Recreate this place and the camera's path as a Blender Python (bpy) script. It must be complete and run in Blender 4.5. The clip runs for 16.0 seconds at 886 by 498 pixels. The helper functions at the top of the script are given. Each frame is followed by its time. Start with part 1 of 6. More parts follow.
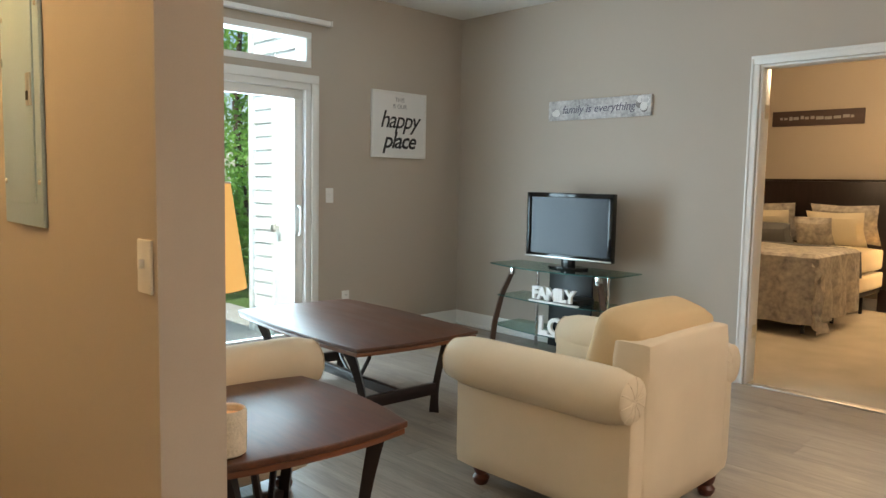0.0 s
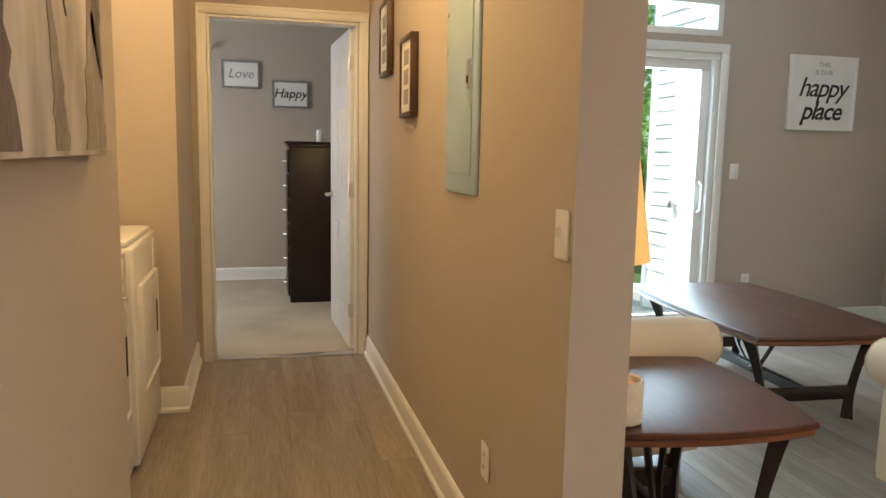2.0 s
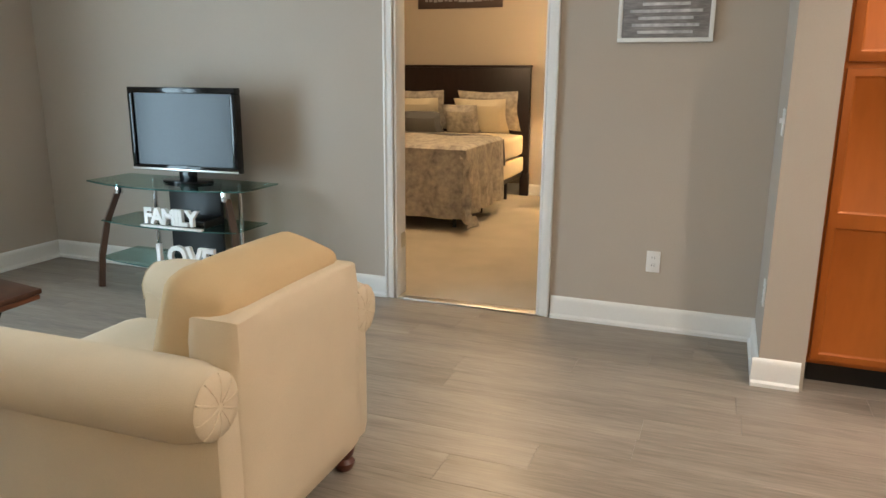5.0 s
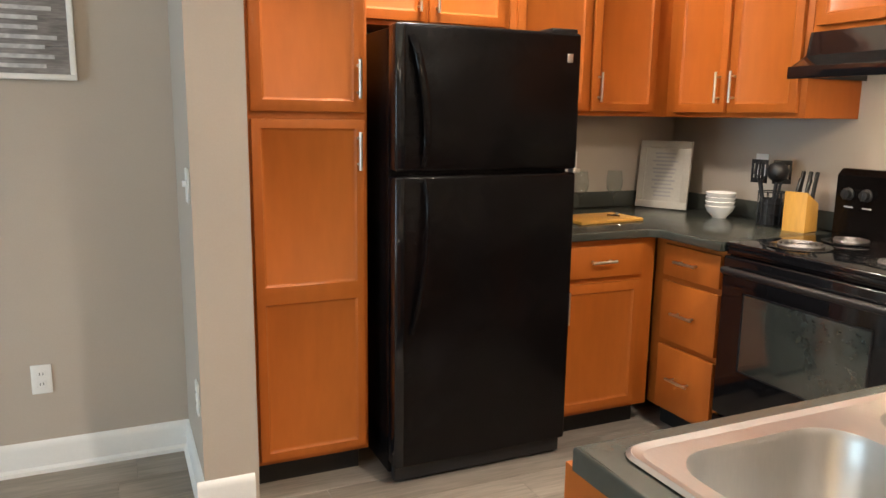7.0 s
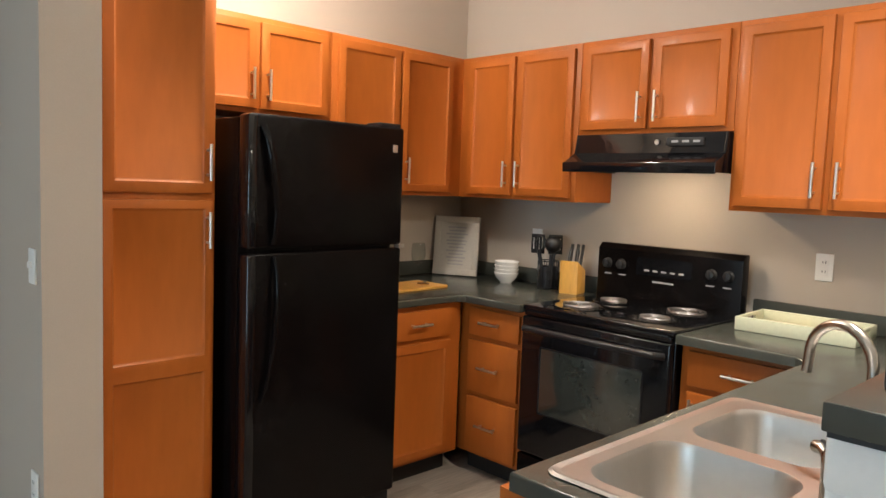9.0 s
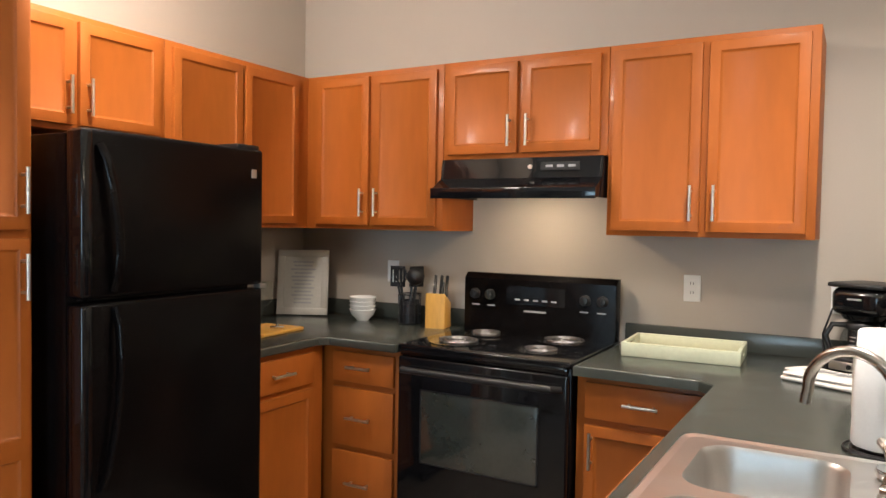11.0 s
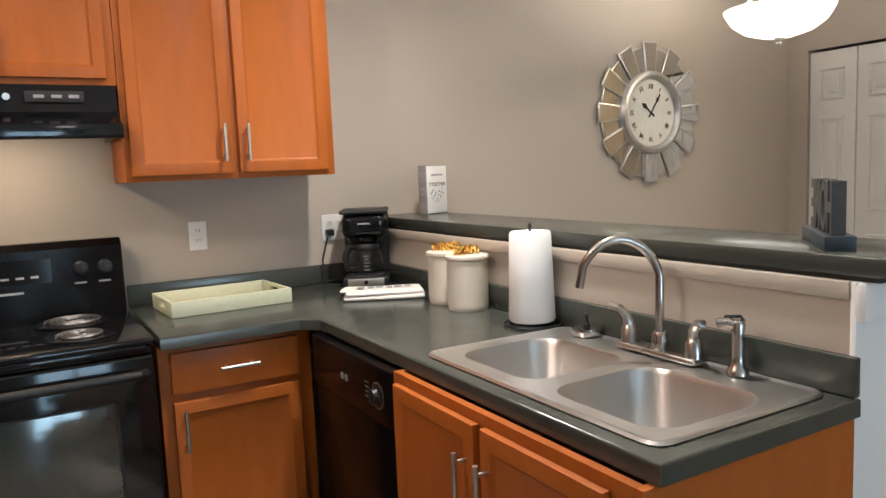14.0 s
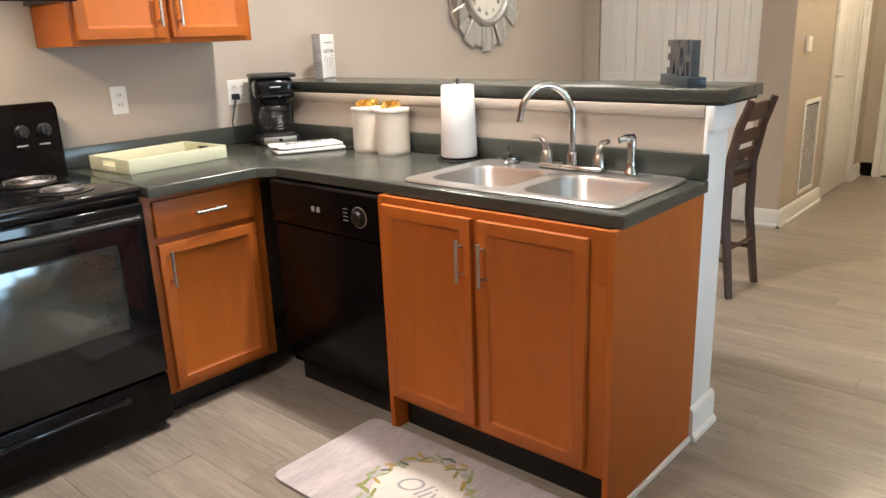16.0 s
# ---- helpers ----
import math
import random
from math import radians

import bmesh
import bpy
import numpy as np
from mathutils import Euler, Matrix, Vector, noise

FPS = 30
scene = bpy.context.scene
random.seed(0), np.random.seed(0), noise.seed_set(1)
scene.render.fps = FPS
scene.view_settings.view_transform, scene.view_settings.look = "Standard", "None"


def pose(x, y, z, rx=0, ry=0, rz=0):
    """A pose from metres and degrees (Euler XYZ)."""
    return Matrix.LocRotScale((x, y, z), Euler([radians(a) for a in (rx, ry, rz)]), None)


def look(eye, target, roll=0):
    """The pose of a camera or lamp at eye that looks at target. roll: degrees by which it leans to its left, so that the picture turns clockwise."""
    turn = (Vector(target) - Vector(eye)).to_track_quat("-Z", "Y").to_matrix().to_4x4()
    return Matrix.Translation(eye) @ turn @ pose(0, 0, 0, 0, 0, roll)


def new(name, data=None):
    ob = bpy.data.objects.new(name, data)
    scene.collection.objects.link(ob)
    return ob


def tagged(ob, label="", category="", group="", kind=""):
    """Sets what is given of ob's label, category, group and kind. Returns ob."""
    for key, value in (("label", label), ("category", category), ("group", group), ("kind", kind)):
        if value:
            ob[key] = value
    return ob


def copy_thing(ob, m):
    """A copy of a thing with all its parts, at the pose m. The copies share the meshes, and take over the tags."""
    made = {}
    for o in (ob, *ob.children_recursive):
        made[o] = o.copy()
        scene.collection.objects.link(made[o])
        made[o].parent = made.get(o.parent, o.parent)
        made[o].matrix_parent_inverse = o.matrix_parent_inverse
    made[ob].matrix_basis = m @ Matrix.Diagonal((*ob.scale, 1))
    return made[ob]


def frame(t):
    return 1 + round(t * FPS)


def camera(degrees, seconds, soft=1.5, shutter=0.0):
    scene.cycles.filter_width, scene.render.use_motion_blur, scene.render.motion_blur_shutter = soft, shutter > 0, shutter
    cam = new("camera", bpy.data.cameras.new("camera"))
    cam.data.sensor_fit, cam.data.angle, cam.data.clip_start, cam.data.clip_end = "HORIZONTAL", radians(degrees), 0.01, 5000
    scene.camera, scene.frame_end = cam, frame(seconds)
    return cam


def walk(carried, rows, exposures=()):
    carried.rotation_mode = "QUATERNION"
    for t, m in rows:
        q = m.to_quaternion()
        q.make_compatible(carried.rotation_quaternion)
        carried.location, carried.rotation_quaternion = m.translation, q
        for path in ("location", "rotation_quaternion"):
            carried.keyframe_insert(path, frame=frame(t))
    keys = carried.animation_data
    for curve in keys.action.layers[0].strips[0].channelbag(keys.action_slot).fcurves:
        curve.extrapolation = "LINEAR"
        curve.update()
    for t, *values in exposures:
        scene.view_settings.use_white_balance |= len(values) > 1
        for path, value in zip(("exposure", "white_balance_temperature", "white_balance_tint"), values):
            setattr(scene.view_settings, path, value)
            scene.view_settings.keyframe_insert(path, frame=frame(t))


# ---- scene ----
cam = camera(62.3, 16.0)

PATH = [
    (0, (-3.449, 2.567, 1.298), (-2.063, 3.997, 1.117), 1.1),
    (0.5, (-3.459, 2.578, 1.296), (-2.287, 4.186, 1.091), 1.1),
    (1, (-3.485, 2.593, 1.304), (-2.568, 4.356, 1.075), 1.2),
    (1.5, (-3.499, 2.589, 1.3), (-2.843, 4.462, 1.047), 1.2),
    (2, (-3.495, 2.579, 1.292), (-3.007, 4.5, 1.026), 1.1),
    (2.5, (-3.475, 2.575, 1.29), (-3.037, 4.507, 1.016), 0.8),
    (3, (-3.418, 2.624, 1.284), (-2.797, 4.503, 0.996), 0.4),
    (3.5, (-3.294, 2.739, 1.291), (-2.254, 4.422, 1.0), 0.5),
    (4, (-3.121, 2.825, 1.295), (-1.686, 4.18, 0.972), -0.2),
    (4.2, (-3.031, 2.857, 1.289), (-1.478, 4.068, 0.941), 0.2),
    (6.3, (-1.885, 2.72, 1.42), (0.05, 2.58, 0.95), 0.0),
    (6.5, (-1.845, 2.72, 1.378), (0.085, 2.408, 0.958), 0.2),
    (7, (-1.707, 2.81, 1.378), (0.09, 2.003, 1.02), 0.8),
    (7.5, (-1.627, 2.962, 1.376), (0.003, 1.843, 1.08), 0.8),
    (8, (-1.668, 3.085, 1.408), (-0.105, 1.863, 1.15), 1.4),
    (8.5, (-1.735, 3.225, 1.43), (-0.24, 1.913, 1.228), 1.8),
    (8.7, (-1.765, 3.265, 1.45), (-0.302, 1.925, 1.26), 2.0),
    (10.8, (-1.368, 3.273, 1.435), (-0.271, 1.603, 1.365), 1.0),
    (11, (-1.293, 3.248, 1.429), (-0.3, 1.513, 1.356), 1.0),
    (11.5, (-1.111, 3.212, 1.437), (-0.418, 1.338, 1.35), 0.7),
    (12, (-0.867, 3.227, 1.426), (-0.447, 1.276, 1.288), -0.7),
    (12.5, (-0.681, 3.21, 1.429), (-0.542, 1.223, 1.243), -0.1),
    (13, (-0.497, 3.066, 1.406), (-0.732, 1.085, 1.273), -0.3),
    (13.5, (-0.277, 2.992, 1.398), (-0.99, 1.13, 1.249), -2.2),
    (14, (-0.04, 3.027, 1.396), (-1.04, 1.309, 1.175), -2.4),
    (14.5, (0.169, 3.074, 1.384), (-0.975, 1.474, 1.026), -2.3),
    (15, (0.412, 3.071, 1.392), (-0.921, 1.635, 0.994), -2.7),
    (15.5, (0.659, 3.041, 1.393), (-0.78, 1.743, 0.899), -3.5),
    (16, (0.801, 3.098, 1.379), (-0.634, 1.823, 0.819), -2.2),
]
EXPOSURES = [(0.0, 0.26, 6800, 10), (2.5, 0.42, 6600, 10), (4.0, 0.20, 6700, 10), (6.4, 0.56, 6650, 10), (7.5, 0.50, 6650, 10), (8.5, 0.26, 6600, 10), (11.0, 0.10, 6350, 10), (12.5, 0.0, 6250, 10), (13.4, -0.18, 6100, 10), (14.2, -0.08, 6100, 10), (15.0, 0.22, 6100, 10), (16.0, 0.48, 6150, 10)]
walk(cam, [(t, look(e, g, r)) for t, e, g, r in PATH], EXPOSURES)

# ---- daylight and lamps ----
world = bpy.data.worlds.new("sky")
scene.world = world
world.use_nodes = True
wn = world.node_tree.nodes
sky = wn.new("ShaderNodeTexSky")
sky.sky_type, sky.sun_disc = "NISHITA", False
sky.sun_elevation, sky.sun_rotation = radians(55), radians(268)
world.node_tree.links.new(sky.outputs[0], wn["Background"].inputs[0])
wn["Background"].inputs[1].default_value = 0.15


def lamp(name, kind, m, power, color, size=0.1, size_y=None, angle=0.0, spread=180):
    d = bpy.data.lights.new(name, kind)
    d.energy, d.color = power, color
    if kind == "AREA":
        d.size = size
        d.spread = radians(spread)
        if size_y:
            d.shape, d.size_y = "RECTANGLE", size_y
    elif kind == "SUN":
        d.angle = radians(angle)
    else:
        d.shadow_soft_size = size
    ob = new(name, d)
    ob.matrix_world = m
    return ob


DAY = (0.62, 0.82, 1.0)
WARM = (1.0, 0.72, 0.42)
SOFT = (1.0, 0.90, 0.79)
lamp("sun", "SUN", look((-9, 8.7, 13), (0, 9, 0)), 5.0, (1.0, 0.95, 0.86), angle=0.5)
# skylight through the patio door, with its transom
lamp("door_skylight", "AREA", look((-1.2, 7.52, 1.2), (-1.2, 0, 0.9)), 140, DAY, 1.75, 2.2)
# the glow of the lamps of each space, along with added fill lights
lamp("hall_lamp_light", "POINT", pose(-3.35, 5.2, 2.5), 34, (1.0, 0.67, 0.29), 0.14)
lamp("entry_lamp_light", "POINT", pose(-4.9, 2.5, 2.5), 56, (1.0, 0.81, 0.54), 0.14)
lamp("kitchen_lamp_light", "AREA", look((-1.19, 1.30, 2.70), (-1.19, 1.30, 0)), 36, SOFT, 0.14, spread=140)
lamp("kitchen_second_lamp_light", "POINT", pose(0.72, 1.70, 2.55), 58, SOFT, 0.08)
# weak fill added to lift the living room; no fixture hangs here
lamp("living_fill_light", "POINT", pose(-1.0, 3.2, 2.5), 6, SOFT, 0.14)
lamp("dining_lamp_light", "POINT", pose(-3.16, 0.83, 2.06), 22, SOFT, 0.08)
lamp("bedroom_lamp_light", "POINT", pose(5.15, 4.25, 1.15), 50, WARM, 0.1)
# unseen fill that brightens the bedroom walls and carpet
lamp("bedroom_fill_light", "POINT", pose(3.3, 4.6, 2.45), 62, WARM, 0.15)
# area light added in place of daylight; this room has no window built
lamp("second_bedroom_daylight", "AREA", look((-5.2, 8.6, 1.5), (-3.2, 8.6, 1.2)), 26, (0.9, 0.95, 1.0), 1.2, 1.3)
lamp("hood_lamp_light", "AREA", look((-0.02, 0.30, 1.605), (-0.02, 0.28, 0)), 3.2, (1.0, .78, .52), 0.09, 0.06)
lamp("laundry_lamp_light", "POINT", pose(-4.3, 5.4, 2.5), 14, WARM, 0.1)
lamp("table_lamp_light", "POINT", pose(-2.50, 4.62, 1.13), 2, WARM, 0.04)

# ---- materials ----
def mat(name, color, rough=0.5, metal=0.0, var=0.12, scale=3.0, fine=60.0, bump=0.05, stretch=(1, 1, 1), dark=None,
        coat=0.0, spec=0.5, per_object=0.0, trans=0.0, ior=1.45, rvar=0.1):
    m = bpy.data.materials.new(name)
    m.use_nodes = True
    nt = m.node_tree
    n, l = nt.nodes, nt.links
    b = n["Principled BSDF"]
    b.inputs["Roughness"].default_value, b.inputs["Metallic"].default_value = rough, metal
    b.inputs["Specular IOR Level"].default_value = spec
    b.inputs["Coat Weight"].default_value = coat
    b.inputs["Coat Roughness"].default_value = 0.12
    b.inputs["Transmission Weight"].default_value = trans
    b.inputs["IOR"].default_value = ior
    tc = n.new("ShaderNodeTexCoord")
    mp = n.new("ShaderNodeMapping")
    mp.inputs["Scale"].default_value = stretch
    l.new(tc.outputs["Object"], mp.inputs["Vector"])
    big, small = n.new("ShaderNodeTexNoise"), n.new("ShaderNodeTexNoise")
    big.inputs["Scale"].default_value, small.inputs["Scale"].default_value = scale, fine
    big.inputs["Detail"].default_value, small.inputs["Detail"].default_value = 4, 5
    vec = mp.outputs["Vector"]
    if per_object:
        info = n.new("ShaderNodeObjectInfo")
        add = n.new("ShaderNodeVectorMath")
        add.operation = "MULTIPLY_ADD"
        add.inputs[1].default_value = (37.0, 53.0, 71.0)
        l.new(info.outputs["Random"], add.inputs[0])
        l.new(vec, add.inputs[2])
        vec = add.outputs["Vector"]
    l.new(vec, big.inputs["Vector"])
    l.new(vec, small.inputs["Vector"])
    mixf = n.new("ShaderNodeMath")
    mixf.operation = "MULTIPLY_ADD"
    mixf.inputs[1].default_value = 0.45
    l.new(small.outputs["Fac"], mixf.inputs[0])
    half = n.new("ShaderNodeMath")
    half.operation = "MULTIPLY"
    half.inputs[1].default_value = 0.55
    l.new(big.outputs["Fac"], half.inputs[0])
    l.new(half.outputs[0], mixf.inputs[2])
    ramp = n.new("ShaderNodeValToRGB")
    d = dark or tuple(c * (1 - var * 2) for c in color)
    hi = tuple(min(1, c * (1 + var)) for c in color)
    ramp.color_ramp.elements[0].position, ramp.color_ramp.elements[1].position = 0.3, 0.7
    ramp.color_ramp.elements[0].color, ramp.color_ramp.elements[1].color = (*d, 1), (*hi, 1)
    l.new(mixf.outputs[0], ramp.inputs["Fac"])
    col = ramp.outputs["Color"]
    if per_object:
        hsv = n.new("ShaderNodeHueSaturation")
        rng = n.new("ShaderNodeMapRange")
        rng.inputs["To Min"].default_value, rng.inputs["To Max"].default_value = 1 - per_object, 1 + per_object
        l.new(info.outputs["Random"], rng.inputs["Value"])
        l.new(rng.outputs["Result"], hsv.inputs["Value"])
        l.new(col, hsv.inputs["Color"])
        col = hsv.outputs["Color"]
    l.new(col, b.inputs["Base Color"])
    if rvar:
        rr = n.new("ShaderNodeMapRange")
        rr.inputs["To Min"].default_value, rr.inputs["To Max"].default_value = max(0, rough - rvar), min(1, rough + rvar)
        l.new(big.outputs["Fac"], rr.inputs["Value"])
        l.new(rr.outputs["Result"], b.inputs["Roughness"])
    if bump:
        bp = n.new("ShaderNodeBump")
        bp.inputs["Strength"].default_value, bp.inputs["Distance"].default_value = bump, 0.004
        l.new(small.outputs["Fac"], bp.inputs["Height"])
        l.new(bp.outputs["Normal"], b.inputs["Normal"])
    return m


def glow(name, color, strength, base=(0.8, 0.8, 0.8)):
    m = mat(name, base, 0.5, var=0.03, bump=0)
    b = m.node_tree.nodes["Principled BSDF"]
    b.inputs["Emission Color"].default_value, b.inputs["Emission Strength"].default_value = (*color, 1), strength
    return m


M_WALL = mat("greige_paint", (0.46, 0.40, 0.335), 0.6, var=0.025, scale=1.2, fine=220, bump=0.06, spec=0.3)
M_CEIL = mat("ceiling_paint", (0.78, 0.77, 0.74), 0.8, var=0.02, scale=1.5, fine=160, bump=0.12, spec=0.2)
M_TRIM = mat("white_trim_paint", (0.78, 0.77, 0.74), 0.35, var=0.02, scale=2, fine=90, bump=0.02)
M_DOORW = mat("white_door_paint", (0.76, 0.75, 0.72), 0.4, var=0.02, scale=2, fine=120, bump=0.03)
M_PLANK = mat("grey_oak_plank", (0.30, 0.255, 0.21), 0.36, var=0.24, scale=1.3, fine=13, bump=0.05, stretch=(9, 0.6, 1), per_object=0.08, rvar=0.08)
M_SUB = mat("floor_joint", (0.09, 0.075, 0.06), 0.8, var=0.1)
M_CARPET = mat("beige_carpet", (0.50, 0.44, 0.35), 0.95, var=0.13, scale=2.2, fine=170, bump=0.9, spec=0.1)
M_CAB = mat("maple_cabinet", (0.39, 0.103, 0.014), 0.50, spec=0.32, var=0.08, scale=1.1, fine=7, bump=0.02, stretch=(4, 4, 0.9), per_object=0.05, coat=0.04)
M_COUNTER = mat("green_grey_laminate", (0.052, 0.056, 0.048), 0.22, var=0.05, scale=9, fine=60, bump=0.003, spec=0.65)
M_BLACK = mat("black_appliance", (0.005, 0.004, 0.004), 0.22, var=0.2, scale=4, fine=260, bump=0.05, spec=0.16, rvar=0.06)
M_BLKGLOSS = mat("black_gloss", (0.006, 0.006, 0.007), 0.08, var=0.1, bump=0.0, rvar=0.03)
M_BLKPLAS = mat("black_plastic", (0.012, 0.012, 0.013), 0.42, var=0.15, fine=150, bump=0.03)
M_TOE = mat("black_toe_kick", (0.012, 0.011, 0.010), 0.6, var=0.2)
M_STEEL = mat("brushed_steel", (0.63, 0.615, 0.59), 0.34, 1.0, var=0.03, scale=2, fine=40, bump=0.002, stretch=(1, 6, 1), rvar=0.03)
M_NICKEL = mat("satin_nickel", (0.66, 0.64, 0.60), 0.36, 1.0, var=0.05, bump=0.0)
M_FAUCET = mat("brushed_faucet_nickel", (0.50, 0.47, 0.43), 0.26, 1.0, var=0.05, bump=0.0)
M_CHROME = mat("chrome", (0.75, 0.75, 0.76), 0.10, 1.0, var=0.04, bump=0.0, rvar=0.04)
M_COIL = mat("burner_coil", (0.20, 0.19, 0.19), 0.42, 0.8, var=0.15)
M_WHITEP = mat("white_plastic", (0.78, 0.77, 0.74), 0.4, var=0.02, bump=0.0)
M_SLOT = mat("dark_slot", (0.02, 0.02, 0.02), 0.7, var=0.1, bump=0)
# base lifted to green-grey to imitate the patio reflection in the oven window
M_OVENGLASS = mat("oven_glass_tinted_sheen", (0.05, 0.058, 0.052), 0.10, 0.25, var=0.1, bump=0, spec=1.0, rvar=0.02, coat=0.8)
M_TAN = mat("tan_cushion_cloth", (0.56, 0.41, 0.235), 0.85, var=0.05, scale=4, fine=420, bump=0.35, spec=0.2)
M_PALEPRINT = mat("pale_grey_print", (0.44, 0.42, 0.38), 0.5, var=0.06, fine=90, bump=0.05)
M_PAN = mat("drip_pan_steel", (0.42, 0.42, 0.43), 0.20, 1.0, var=0.12, bump=0.0, rvar=0.06)
M_CREAM = mat("cream_upholstery", (0.62, 0.52, 0.38), 0.85, var=0.05, scale=4, fine=420, bump=0.35, spec=0.2)
M_CHERRY = mat("cherry_table_wood", (0.085, 0.029, 0.013), 0.40, var=0.28, scale=1.6, fine=11, bump=0.03, stretch=(6, 0.9, 6), coat=0.03)
M_CHERRYEDGE = mat("cherry_edge", (0.16, 0.052, 0.02), 0.34, var=0.2, scale=2, fine=10, stretch=(2, 2, 8), coat=0.2)
M_ESPR = mat("espresso_wood", (0.018, 0.009, 0.008), 0.35, var=0.25, scale=2, fine=12, stretch=(6, 6, 0.8), bump=0.03)
M_WALNUT = mat("dark_walnut", (0.06, 0.028, 0.017), 0.35, var=0.25, scale=2, fine=12, stretch=(6, 6, 0.8), bump=0.03)
M_REDFOOT = mat("mahogany_foot", (0.10, 0.028, 0.016), 0.35, var=0.2)
M_LEATHER = mat("black_leather", (0.014, 0.012, 0.011), 0.45, var=0.2, fine=120, bump=0.15)
M_SHADE = glow("lamp_shade_linen", (1.0, 0.50, 0.10), 0.42, (0.75, 0.55, 0.25))
M_BULB = glow("frosted_bowl_glass", (1.0, 0.93, 0.82), 3.0, (0.9, 0.88, 0.84))
M_CERAM = mat("cream_ceramic", (0.74, 0.69, 0.60), 0.35, var=0.03, bump=0.02)
M_WHITECER = mat("white_ceramic", (0.80, 0.79, 0.76), 0.2, var=0.02, bump=0)
M_PAPER = mat("paper_towel", (0.83, 0.82, 0.80), 0.9, var=0.02, fine=160, bump=0.14, spec=0.1)
M_CANVAS = mat("white_canvas", (0.76, 0.75, 0.73), 0.8, var=0.03, fine=320, bump=0.15)
M_INK = mat("black_ink", (0.025, 0.025, 0.027), 0.7, var=0.1, bump=0)
M_GREYINK = mat("grey_ink", (0.32, 0.32, 0.33), 0.7, var=0.1, bump=0)
M_GREYWOOD = mat("weathered_grey_wood", (0.27, 0.25, 0.24), 0.7, var=0.25, scale=3, fine=24, stretch=(1, 1, 7), bump=0.15)
M_WHITEWASH = mat("whitewashed_board", (0.62, 0.61, 0.60), 0.7, var=0.22, scale=8, fine=40, bump=0.12, dark=(0.22, 0.21, 0.22))
M_DARKBOARD = mat("dark_sign_board", (0.07, 0.045, 0.042), 0.6, var=0.2, fine=40, stretch=(1, 1, 6), bump=0.08)
# the blue in this colour imitates daylight reflected off the grey steel
M_PANEL = mat("steel_panel_day_sheen", (0.50, 0.66, 0.75), 0.30, 0.25, var=0.04, fine=120, bump=0.02)
M_TRAY = mat("sage_painted_wood", (0.56, 0.58, 0.42), 0.5, var=0.06, fine=60, bump=0.05)
M_TRAYIN = mat("tray_natural_wood", (0.52, 0.42, 0.26), 0.5, var=0.12, stretch=(1, 7, 1), fine=20)
M_BLOCKW = mat("light_wood_block", (0.62, 0.33, 0.07), 0.42, var=0.12, stretch=(6, 6, 1), fine=14)
M_GOLD = mat("brass_wire", (0.80, 0.50, 0.12), 0.25, 1.0, var=0.05, bump=0)
M_CLOTH = mat("white_towel", (0.76, 0.73, 0.69), 0.95, var=0.04, fine=260, bump=0.5, spec=0.1)
M_SIDING = mat("white_siding", (0.80, 0.81, 0.80), 0.5, var=0.03, fine=40, stretch=(1, 1, 6), bump=0.04)
M_CONC = mat("patio_concrete", (0.48, 0.47, 0.44), 0.85, var=0.1, scale=2, fine=80, bump=0.2)
M_LEAF = mat("leaves", (0.22, 0.44, 0.10), 0.55, var=0.5, scale=1.5, fine=9, bump=0, dark=(0.09, 0.22, 0.05))
M_GRASS = mat("lawn", (0.09, 0.16, 0.04), 0.9, var=0.3, scale=1.0, fine=30, bump=0.6)
M_BARK = mat("bark", (0.10, 0.07, 0.05), 0.9, var=0.3, fine=20, bump=0.5)
M_SCREEN = mat("tv_screen", (0.014, 0.021, 0.032), 0.22, var=0.05, bump=0, spec=0.42, rvar=0.03)
M_MIRROR = mat("mirror", (0.82, 0.84, 0.84), 0.03, 1.0, var=0.02, bump=0, rvar=0.0)
M_SILVER = mat("silver_leaf", (0.58, 0.58, 0.57), 0.34, 0.9, var=0.1, fine=40, bump=0.1)
M_DIAL = mat("clock_dial", (0.72, 0.70, 0.62), 0.5, var=0.06, scale=5, bump=0)
M_MAT = mat("mauve_grey_mat", (0.52, 0.47, 0.47), 0.8, var=0.16, scale=3, fine=30, stretch=(1, 5, 1), bump=0.1)
M_MATLEAF = mat("mat_print_green", (0.30, 0.33, 0.10), 0.8, var=0.25, bump=0)
M_BED = mat("ivory_bedding", (0.70, 0.62, 0.47), 0.9, var=0.05, fine=200, bump=0.3)
M_QUILT = mat("grey_damask_quilt", (0.50, 0.45, 0.38), 0.9, var=0.2, scale=11, fine=26, bump=0.3, dark=(0.20, 0.185, 0.18))
M_PILLOWG = mat("grey_cushion", (0.16, 0.16, 0.165), 0.9, var=0.12, fine=160, bump=0.3)
M_APPW = mat("white_enamel", (0.80, 0.79, 0.76), 0.25, var=0.02, bump=0)
M_NAVY = mat("dark_slate_paint", (0.035, 0.045, 0.055), 0.4, var=0.15)
M_ART = mat("abstract_canvas", (0.66, 0.60, 0.52), 0.75, var=0.3, scale=2.6, fine=5, stretch=(1.6, 1, 0.5), bump=0.1, dark=(0.14, 0.11, 0.09))


